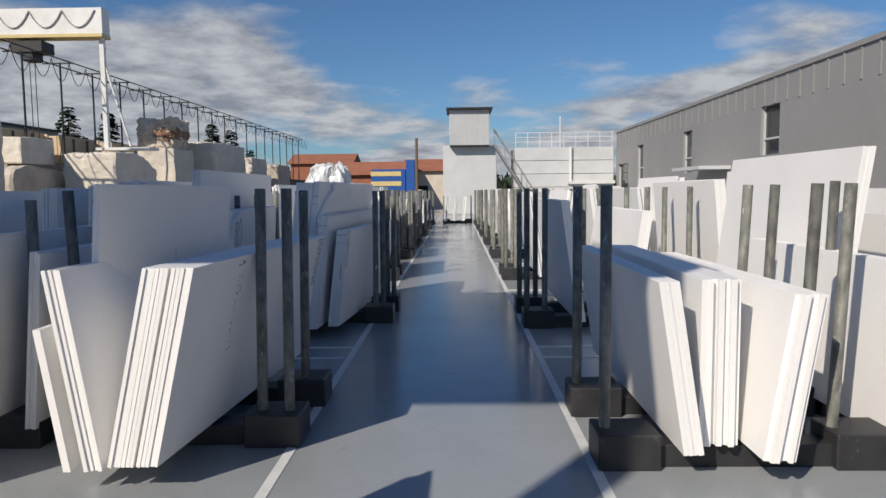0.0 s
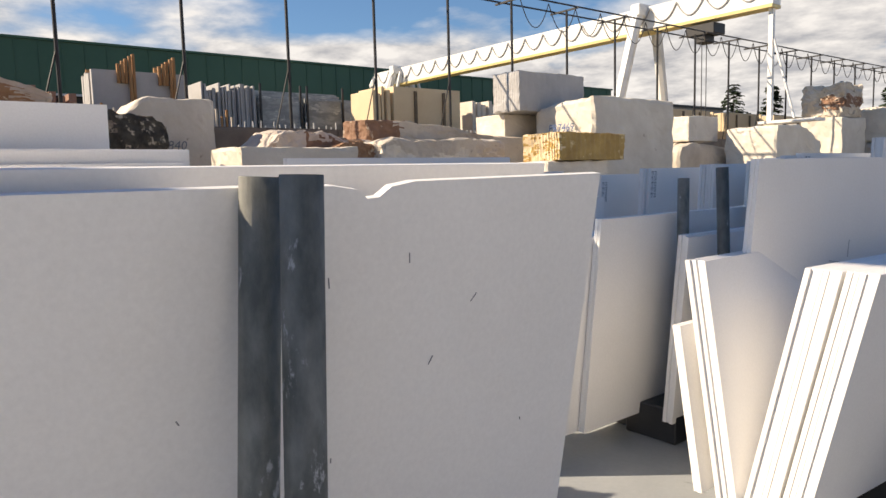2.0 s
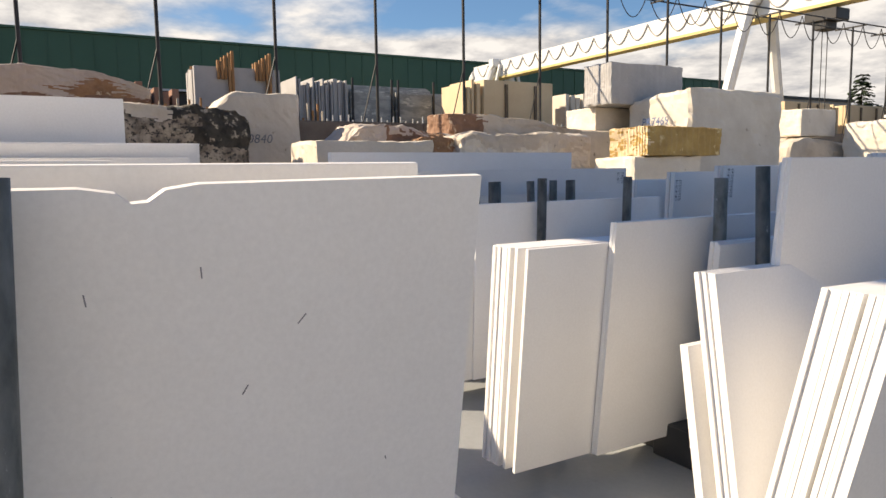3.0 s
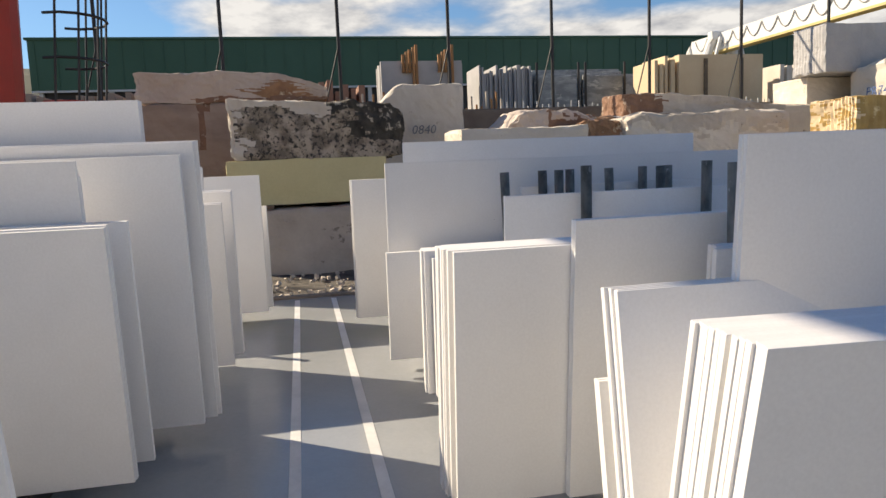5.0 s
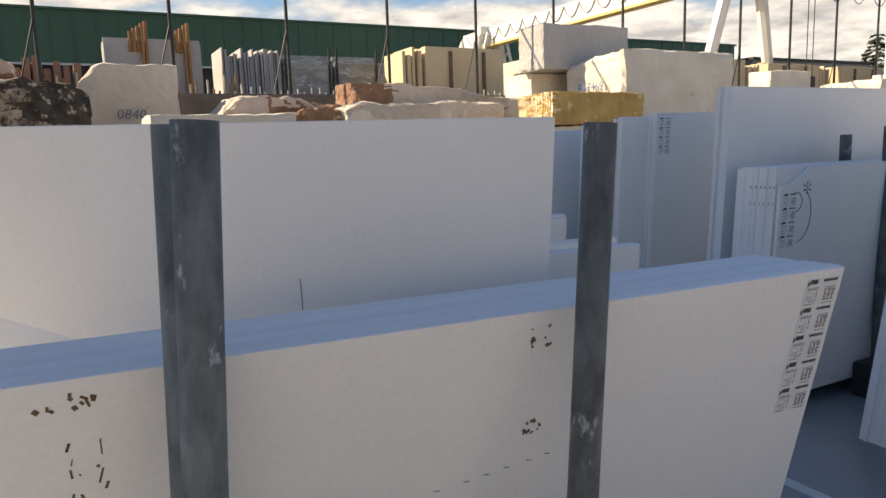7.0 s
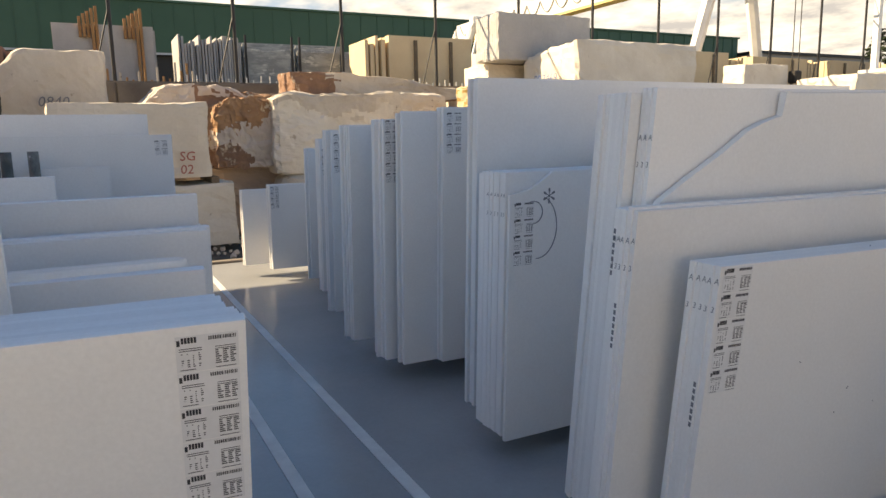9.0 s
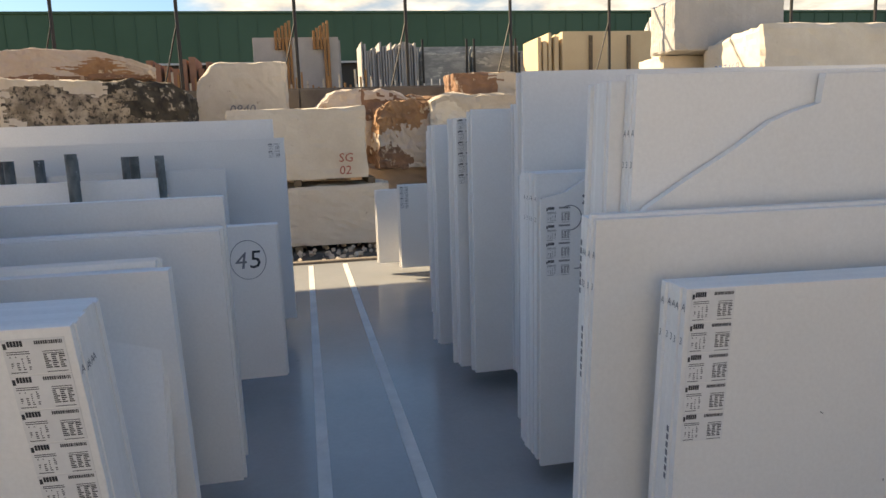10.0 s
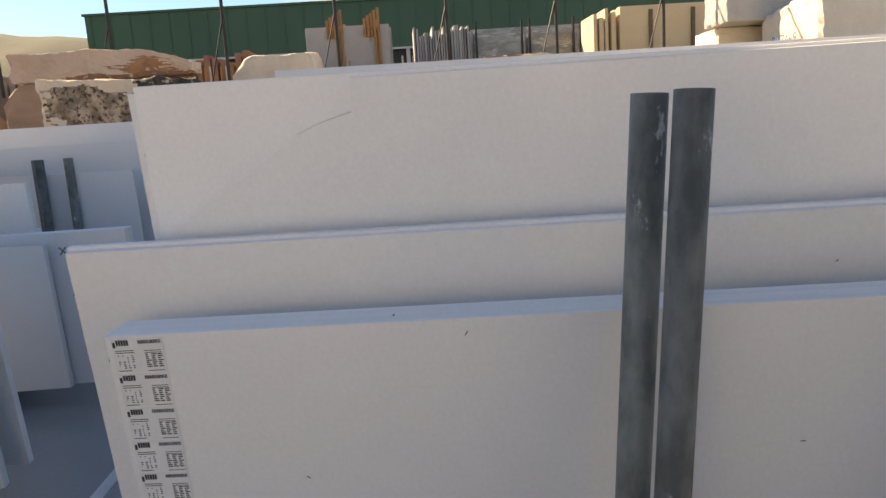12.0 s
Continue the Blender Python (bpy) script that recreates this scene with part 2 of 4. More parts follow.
def box_bm(x0, x1, y0, y1, z0, z1, bevel=0.0, bm=None):
    bm = bm or bmesh.new()
    r = bmesh.ops.create_cube(bm, size=1.0)
    bmesh.ops.scale(bm, vec=(x1 - x0, y1 - y0, z1 - z0), verts=r["verts"])
    bmesh.ops.translate(bm, vec=((x0 + x1) / 2, (y0 + y1) / 2, (z0 + z1) / 2), verts=r["verts"])
    if bevel:
        es = list({e for v in r["verts"] for e in v.link_edges})
        bmesh.ops.bevel(bm, geom=es, offset=bevel, segments=1, affect="EDGES")
    return bm


def boxes_bm(rows, bevel=0.0):
    bm = bmesh.new()
    for r in rows:
        box_bm(*r, bevel=bevel, bm=bm)
    return bm


def tube_bm(p, q, r, seg=12, bm=None, r2=None, cap=True):
    bm = bm or bmesh.new()
    p, q = Vector(p), Vector(q)
    d = q - p
    m = Matrix.Translation((p + q) / 2) @ d.to_track_quat("Z", "Y").to_matrix().to_4x4()
    bmesh.ops.create_cone(bm, cap_ends=cap, segments=seg, radius1=r, radius2=r if r2 is None else r2, depth=d.length, matrix=m)
    return bm


def sweep_bm(pts, r, bm=None, seg=5):
    """A bent rod through the points."""
    bm = bm or bmesh.new()
    rings = []
    for i, p in enumerate(pts):
        d = (pts[min(i + 1, len(pts) - 1)] - pts[max(i - 1, 0)]).normalized()
        u = d.orthogonal().normalized() if not rings else (rings[-1][0] - rings[-1][1] * rings[-1][0].dot(rings[-1][1]))
        u = (u - d * u.dot(d)).normalized()
        w = d.cross(u)
        rings.append((u, d, [bm.verts.new(p + (u * math.cos(2 * math.pi * k / seg) + w * math.sin(2 * math.pi * k / seg)) * r) for k in range(seg)]))
    for (_, _, a), (_, _, b) in zip(rings, rings[1:]):
        for k in range(seg):
            bm.faces.new((a[k], a[(k + 1) % seg], b[(k + 1) % seg], b[k]))
    return bm


def thing(name, label, category, group="", kind="", at=(0, 0, 0)):
    ob = new(name)
    ob.location = at
    ob.empty_display_size = 0.2
    return tagged(ob, label, category, group, kind)


def solid(name, bm, mat, label, category, group="", kind="", smooth=False):
    return tagged(part(name, bm, mat, None, "", smooth), label, category, group, kind)


# ---- ground and floor ----
EDGE = -6.3
solid("ground", box_bm(-900, 900, -600, 1400, -1.2, -0.32), M_EARTH, "bare brown earth reaching to the hills", "ground", kind="structure")
solid("floor", box_bm(EDGE, 40, -12, 60, -0.45, 0.0), M_FLOOR, "glossy grey-blue painted concrete yard floor", "floor", kind="structure")
gravel = bmesh.new()
bmesh.ops.create_grid(gravel, x_segments=60, y_segments=220, size=0.5)
for v in gravel.verts:
    x, y = EDGE - 4.1 + v.co.x * 8.2, 20 + v.co.y * 80
    v.co = Vector((x, y, -0.22 + 0.07 * noise.noise((x * 1.7, y * 1.7, 0)) + 0.03 * noise.noise((x * 6, y * 6, 4))))
solid("gravel_strip", gravel, M_GRAVEL, "dark loose gravel and stone chips beside the painted floor", "gravel", kind="stuff")
random.seed(4)
chips = bmesh.new()
for i in range(900):
    x, y = random.uniform(-9.5, EDGE - 0.05), random.uniform(2, 16)
    s = random.uniform(0.015, 0.07)
    r = bmesh.ops.create_cube(chips, size=s, matrix=Matrix.Translation((x, y, -0.17)) @ Euler([random.uniform(0, 3) for _ in range(3)]).to_matrix().to_4x4())
solid("stone_chips", chips, M_CREAMRAW, "pale broken stone chips scattered on the gravel", "stone chips", kind="stuff")
PITCH = 3.87


def line(x0, x1, y0, y1):
    solid("floor_line", box_bm(x0, x1, y0, y1, 0.0, 0.004), M_LINE, "worn white painted line on the grey floor", "floor line", "floor lines", "structure")


line(1.34, 1.40, -4, 46)
line(3.09, 3.15, -4, 46)
for k in range(-1, 9):
    y = 5.30 + PITCH * k
    line(EDGE + 0.12, 1.335, y - 0.03, y + 0.03)
    line(EDGE + 0.12, 1.335, y + 0.40, y + 0.46)
    if k > -1:
        line(3.155, 12, y - 0.03, y + 0.03)
        line(3.155, 12, y + 0.40, y + 0.46)
solid("floor_edge", box_bm(EDGE - 0.14, EDGE - 0.004, -12, 60, -0.4, 0.03, 0.01), M_CONC, "low concrete kerb along the edge of the painted floor", "kerb", kind="structure")

# ---- marble slabs ----
SLAB_MESH = {}


def slab_mesh(length, height, th):
    key = (round(length, 2), round(height, 2), round(th, 3))
    if key not in SLAB_MESH:
        bm = box_bm(-key[2], 0, 0, key[0], 0, key[1], 0.0009)
        SLAB_MESH[key] = mesh_of(bm, "marble_slab", M_MARBLE)
    return SLAB_MESH[key]


def stack(xf, y0, y1, zt, lean, n, th=0.02, zb=0.13, dy=0.0, dz=0.0, yaw=0.0, gap=0.0004, group="marble slabs on racks", jy=0.004, jz=0.003, label="white marble slab with sawn faces leaning in a rack"):
    """n slabs, the first with its +x face at xf along its top; the others lie behind it towards -x. lean: degrees by which the top tips to +x. dy, dz: what each is shorter."""
    a = radians(lean)
    out = []
    for i in range(n):
        h = (zt - zb - i * dz + random.uniform(-jz, jz) * (i > 0)) / math.cos(a)
        off = i * (th + gap)
        xb = xf - math.tan(a) * (zt - zb) - off / math.cos(a)
        ys = y0 + i * dy + random.uniform(-jy, jy) * (i > 0)
        ob = new("marble_slab", slab_mesh(y1 - y0 - abs(dy) * i, h, th))
        ob.matrix_world = Matrix.Translation((xb, ys, zb)) @ pose(0, 0, 0, 0, 0, yaw) @ pose(0, 0, 0, 0, lean, 0)
        tagged(ob, label, "marble slab", group)
        out.append(ob)
    return out


def pole_bm(h, r=0.0325, seg=16):
    """A galvanised tube, open at the top."""
    bm = bmesh.new()
    rings = []
    for rad, z in ((r, 0), (r, h), (r - 0.004, h), (r - 0.004, h - 0.12)):
        rings.append([bm.verts.new((rad * math.cos(2 * math.pi * i / seg), rad * math.sin(2 * math.pi * i / seg), z)) for i in range(seg)])
    for a, b in zip(rings, rings[1:]):
        for i in range(seg):
            bm.faces.new((a[i], a[(i + 1) % seg], b[(i + 1) % seg], b[i]))
    bm.faces.new(rings[-1][::-1])
    return bm


POLE = mesh_of(pole_bm(1.40), "pole", M_STEEL)
for f in POLE.polygons:
    f.use_smooth = abs(f.normal.z) < 0.5
BEAM = {}


def rack(x0, x1, y, poles, top=1.55, label="black steel rack base with upright galvanised poles"):
    """A floor beam along x from x0 to x1 at y, with end blocks, and poles (x, tip_x, tip_y in degrees)."""
    ob = thing("slab_rack", label, "slab rack", "slab racks", at=(x0, y, 0))
    key = round(x1 - x0, 2)
    if key not in BEAM:
        w = key
        BEAM[key] = (mesh_of(box_bm(0.3, w - 0.3, -0.09, 0.09, 0.0, 0.125, 0.006), "beam", M_BLACK), mesh_of(box_bm(0, 0.34, -0.15, 0.15, 0, 0.2, 0.008), "end_block", M_BLACK),
                     mesh_of(box_bm(w - 0.34, w, -0.15, 0.15, 0, 0.2, 0.008), "end_block", M_BLACK))
    for name, me in zip(("beam", "end_block", "end_block"), BEAM[key]):
        part(name, me, None, ob)
    for x, tx, ty, *dy in poles:
        p = part("pole", POLE, None, ob)
        p.matrix_local = Matrix.Translation((x - x0, dy[0] if dy else 0, 0.16)) @ pose(0, 0, 0, tx, ty, 0) @ Matrix.Diagonal((1, 1, (top - 0.16) / 1.40, 1))
    return ob


# ---- racks beside the aisle: first bay ----
random.seed(11)
near = "marble slabs beside the aisle"


def cut_slab(xf, y0, outline, zb, lean, th, label, yaw=0.0):
    """A slab of free outline, given as (y, z) above its foot, leaning like the others."""
    a = radians(lean)
    bm = bmesh.new()
    back = [bm.verts.new((-th, y, z / math.cos(a))) for y, z in outline]
    front = [bm.verts.new((0, y, z / math.cos(a))) for y, z in outline]
    bm.faces.new(front)
    bm.faces.new(back[::-1])
    n = len(outline)
    for i in range(n):
        bm.faces.new((front[i], back[i], back[(i + 1) % n], front[(i + 1) % n]))
    bmesh.ops.recalc_face_normals(bm, faces=bm.faces)
    top = max(z for _, z in outline)
    ob = solid("marble_slab", bm, M_MARBLE, label, "marble slab", near)
    ob.matrix_world = Matrix.Translation((xf - math.tan(a) * top, y0, zb)) @ pose(0, 0, 0, 0, 0, yaw) @ pose(0, 0, 0, 0, lean, 0)
    return ob


front_1 = [cut_slab(0.982, 1.3, [(0, 0), (3.575, 0), (3.575, 1.41), (3.05, 1.404), (3.0, 1.396), (2.975, 1.378), (2.95, 1.376), (2.93, 1.392), (2.88, 1.40), (2.79, 1.40), (2.76, 1.386), (2.74, 1.402), (0, 1.395)], 0.13, 9.8, 0.02, "long white marble slab with a chipped top edge")]
stack(0.90, 1.0, 4.78, 1.57, 8, 3, 0.02, dz=0.008, group=near)
stack(0.40, 0.9, 4.62, 1.45, -7, 4, 0.02, group=near)
rack(-0.02, 1.16, 4.04, [(1.005, -3.5, 0, -0.083), (1.085, -2, 0, -0.018), (0.10, 0, -1)])
rack(-0.02, 1.16, 2.2, [(0.93, 0, 1), (1.085, 0, 0), (0.10, 0, 0)])
stack(-1.0, 1.6, 4.58, 1.33, 5, 2, 0.03, dy=-0.0)
stack(-1.24, 1.6, 4.62, 1.34, 5, 2, 0.025)
stack(-1.32, 1.7, 4.40, 1.62, 5, 3, 0.02, dz=0.03)
stack(-1.70, 1.7, 4.80, 1.65, 4, 2, 0.02)
stack(-1.80, 1.5, 4.86, 1.72, 4, 4, 0.02, jy=0.02)
stack(-2.10, 1.5, 4.54, 1.98, 3, 4, 0.025)
stack(-2.94, 2.0, 4.86, 1.33, 4, 4, 0.02, jy=0.015)
stack(-3.26, 2.0, 4.90, 1.41, 4, 4, 0.02)
stack(-3.6, 2.0, 4.66, 1.60, -4, 4, 0.02)
stack(-4.92, 2.4, 5.02, 1.52, 3, 4, 0.02, jy=0.02)
stack(-5.18, 2.4, 5.06, 1.20, 3, 3, 0.02)
for y in (2.2, 4.04):
    rack(-1.95, -0.55, y, [(-0.62, 0, 0), (-1.86, 0, 0)], 1.3)
    rack(-3.7, -2.3, y, [(-2.4, 0, 0), (-3.62, 0, 0)], 1.3)
    rack(-5.5, -4.3, y, [(-4.4, 0, 0), (-5.4, 0, 0)], 1.2)

# second bay
stk = stack(1.08, 6.275, 8.735, 1.165, 13, 5, 0.021, zb=0.15, yaw=-4.0, group=near, label="white marble slab at the front of a tight stack")
stack(0.958, 6.27, 8.72, 1.163, 13, 6, 0.021, zb=0.15, yaw=-4.0, group=near, jy=0.006)
tall_slab = stack(0.43, 6.685, 8.29, 1.585, 5, 2, 0.02, yaw=-7, group=near, label="tall white marble slab standing above its neighbours")
stack(0.40, 6.28, 8.70, 1.155, -9, 4, 0.022, group=near, jy=0.012)
stack(0.29, 6.27, 8.40, 0.86, -9, 2, 0.02, group=near)
rack(0.00, 1.42, 7.08, [(1.165, -2, 0.5, -0.02), (1.335, -3, 0, -0.035), (0.06, 0, -2)], 1.555)
rack(0.00, 1.42, 7.87, [(1.27, -3.5, 0, -0.075), (0.06, 0, -2)], 1.545)
stack(-0.28, 6.44, 8.84, 1.30, 6, 2, 0.02, group=near)
stack(-0.335, 5.97, 8.0, 1.20, 6, 1, 0.02, group=near)
stack(-0.40, 5.96, 8.0, 1.205, 6, 9, 0.022, jy=0.02, group=near)
stack(0.35, 7.0, 8.76, 1.13, 6, 2, 0.025, yaw=-4, group=near)
stack(0.13, 6.8, 8.60, 1.04, -5, 4, 0.022, group=near)
stack(0.10, 7.0, 8.66, 0.88, 5, 2, 0.02, group=near)
stack(-0.07, 6.9, 8.84, 1.19, 5, 3, 0.022, jy=0.015, group=near)
l3 = stack(-1.42, 7.2, 8.99, 1.06, 4, 5, 0.02, jy=0.012, group=near, label="white marble slab with a number written in a circle")
stack(-1.36, 7.2, 8.55, 1.0, 4, 2, 0.02, group=near)
stack(-1.75, 6.6, 8.3, 1.34, 3, 2, 0.02)
for y in (7.08, 7.87):
    rack(-1.95, -0.16, y, [(-0.22, 0, 0), (-1.70, 0, 1.5)], 1.5)
    rack(-3.9, -2.4, y + 0.05, [(-2.5, 1.2, -1, -0.27), (-2.62, 0, 0, 0.02), (-2.5, 0, 0, 0.10), (-2.64, 0, 0, 0.24), (-3.8, 0, 0)], 1.47)
board = stack(-2.86, 6.03, 9.03, 1.57, 3, 3, 0.02, dy=0.01, label="wide white marble slab behind a row of poles")
stack(-2.70, 5.99, 8.4, 0.93, 3, 2, 0.02)
stack(-1.79, 6.16, 8.2, 0.99, 3, 2, 0.025)
stack(-1.86, 6.12, 8.2, 1.03, 3, 7, 0.025, jy=0.015)
stack(-2.66, 7.0, 8.6, 1.36, 3, 1, 0.02)
stack(-3.55, 6.28, 8.93, 1.74, 2, 4, 0.02)
stack(-4.23, 5.88, 8.5, 1.44, 3, 5, 0.02, jy=0.02)
stack(-4.5, 6.05, 8.7, 1.22, -3, 3, 0.02)
for y in (7.1, 7.9):
    rack(-5.5, -4.15, y, [(-4.16, 0, 0), (-5.4, 0, 0)], 1.2)

# third bay
lab = stack(1.25, 10.02, 12.7, 1.135, 7, 5, 0.022, yaw=-5, group=near, jy=0.004, label="white marble slab with a column of barcode labels at its end")
c3 = stack(1.07, 9.88, 12.8, 1.285, 7, 5, 0.02, yaw=-4.5, group=near, jy=0.006)


crk = cut_slab(1.0, 10.04, [(0, 0), (2.7, 0), (2.7, 1.50), (0.50, 1.495), (0.495, 1.42), (0.42, 1.40), (0.36, 1.375), (0.26, 1.305), (0.12, 1.22), (0.03, 1.16), (0.0, 1.12)], 0.13, 7, 0.026, "white marble slab with a diagonally broken corner", -4)
bk = stack(0.968, 10.04, 12.75, 1.635, 7, 3, 0.02, yaw=-4, group=near)
stack(0.90, 10.0, 12.8, 1.63, 7, 8, 0.02, yaw=-4, group=near, jy=0.006)
rack(0.0, 1.62, 10.99, [(1.41, -3.3, 0, 0.0), (1.49, -3.3, 0, 0.046), (0.05, 0, 0)], 1.54)
rack(0.0, 1.62, 11.78, [(1.47, 0, 0), (1.55, 0, 0.5), (0.05, 0, 0)], 1.55)
c1 = [cut_slab(0.06, 10.08, [(0, 0), (2.3, 0), (2.3, 1.25), (0.22, 1.245), (0.17, 1.21), (0.10, 1.17), (0.0, 1.15)], 0.1, 3, 0.02, "white marble slab with labels and a number circled in marker")]
c1b = stack(0.035, 10.07, 12.4, 1.345, 3, 9, 0.026, zb=0.12, group=near, jy=0.006)
stack(-0.30, 10.13, 12.9, 1.775, 3, 4, 0.022, group=near, jy=0.015)
s_near = stack(-1.03, 10.32, 12.6, 1.68, 3, 4, 0.02, group=near)
stack(-1.10, 10.09, 12.6, 1.655, 3, 3, 0.025, group=near, jy=0.015)
dst = stack(-1.24, 10.03, 12.6, 1.62, 3, 7, 0.028, group=near, jy=0.03, label="white marble slab with barcode labels down its edge")
stack(-1.75, 10.0, 12.5, 1.60, 3, 6, 0.025, group=near, jy=0.03)
stack(-4.05, 10.38, 12.8, 1.43, 3, 5, 0.022, jy=0.03)
s_far = stack(-3.4, 10.30, 12.8, 1.52, 3, 6, 0.022, jy=0.04)
s_mid = stack(-2.6, 10.15, 12.7, 1.58, 3, 6, 0.022, jy=0.04)
fst = stack(-4.80, 10.16, 12.4, 1.05, 3, 4, 0.022, jy=0.02)
stack(-5.22, 9.95, 12.4, 0.98, 3, 4, 0.022, jy=0.02)
for y in (10.99, 11.78):
    rack(-1.95, -0.16, y, [(-0.2, 0, 0), (-1.88, 0, 0)], 1.5)
    rack(-3.7, -2.4, y, [(-2.46, 0, 0), (-3.64, 0, 0)], 1.5)
    rack(-5.5, -4.0, y, [(-4.0, 0, 0), (-5.44, 0, 0)], 1.3)


# ---- farther bays, down the aisle on both sides ----
def far_stack(xf, y0, y1, zt, lean, n, th, group):
    a = radians(lean)
    ob = thing("slab_stack", "stack of white marble slabs leaning in a distant rack", "slab stack", group)
    for i in range(n):
        h = (zt - 0.13 + random.uniform(-0.03, 0.02)) / math.cos(a)
        j = random.uniform(-0.05, 0.05)
        part("slab", box_bm(-th - i * (th + 0.003), -i * (th + 0.003), j, y1 - y0 + j, 0, h), M_MARBLE, ob)
    ob.matrix_world = Matrix.Translation((xf - math.tan(a) * (zt - 0.13), y0, 0.13)) @ pose(0, 0, 0, 0, lean, 0)


for k in range(3, 9):
    y = 6.28 + PITCH * (k - 1)
    for side in (-1, 1):
        for row in range(3):
            c = 0.62 - 1.85 * row if side < 0 else 3.88 + 1.75 * row
            w = 0.72
            for s in (1, -1):
                tall = random.choice((1.25, 1.4, 1.5, 1.55, 1.62, 1.7)) if row else random.choice((1.15, 1.35, 1.5, 1.56))
                far_stack(c + s * random.uniform(0.36, 0.44) + (0.12 if s < 0 else 0), y + random.uniform(-0.05, 0.3), y + random.uniform(2.3, 2.6), tall, 8 * s, random.randint(4, 7), 0.022, "distant slab stacks")
            for yy in (y + 0.78, y + 1.58):
                ps = [(c + s * (w - 0.05), 0, 0) for s in (1, -1)]
                if row == 0:
                    ps.append((c - side * (w - 0.22), 0, 0))
                rack(c - w - 0.02, c + w + 0.02, yy, ps, 1.55)

# the bays across the aisle
rg = "marble slabs across the aisle"
stack(3.50, 6.42, 8.8, 1.06, -9, 4, 0.026, zb=0.15, group=rg)
stack(3.87, 6.56, 8.9, 1.05, 0, 7, 0.03, zb=0.15, group=rg, jy=0.03)
stack(4.20, 6.32, 8.7, 1.00, 9, 7, 0.022, zb=0.15, group=rg, jy=0.02)
rack(3.13, 4.75, 6.72, [(3.19, 0, 0), (4.27, 0, 2.5), (4.45, 0, 2.5)], 1.55)
rack(3.13, 4.75, 7.62, [(3.19, 0, 0), (4.27, 0, 2.5), (4.45, 0, 2.5)], 1.55)
stack(5.25, 7.75, 10.0, 1.80, 8, 4, 0.022, group=rg)
stack(4.95, 6.5, 8.8, 1.10, 6, 5, 0.022, group=rg)
stack(6.0, 6.8, 9.1, 1.30, -6, 5, 0.022, group=rg)
rack(4.8, 6.1, 6.75, [(6.02, 0, 0)], 1.57)
rack(4.8, 6.1, 7.62, [(4.86, 0, 2), (6.02, 0, 0)], 1.57)
stack(3.55, 10.2, 12.6, 1.42, -8, 4, 0.022, group=rg)
stack(4.4, 10.1, 12.5, 1.30, 8, 5, 0.022, group=rg)
stack(5.2, 10.3, 12.6, 1.62, -5, 5, 0.022, group=rg)
stack(6.3, 10.1, 12.8, 1.75, 5, 5, 0.022, group=rg)
stack(7.2, 7.0, 9.4, 1.55, 5, 5, 0.022, group=rg)
stack(7.6, 10.2, 12.7, 1.5, 5, 5, 0.022, group=rg)
for y in (10.64, 11.57):
    rack(3.10, 4.55, y, [(3.15, 0, 0), (3.35, 0, 0), (4.48, 0, 0)], 1.55)
    rack(4.9, 6.5, y, [(4.95, 0, 0), (6.44, 0, 0)], 1.55)

random.seed(31)
for y in (-1.9, 1.95):
    stack(3.45, y, y + 2.5, 1.5, -8, 3, 0.021, group=rg)
    for yy in (y + 0.5, y + 1.5):
        rack(3.13, 4.3, yy, [(3.19, 0, 0)], 1.55)

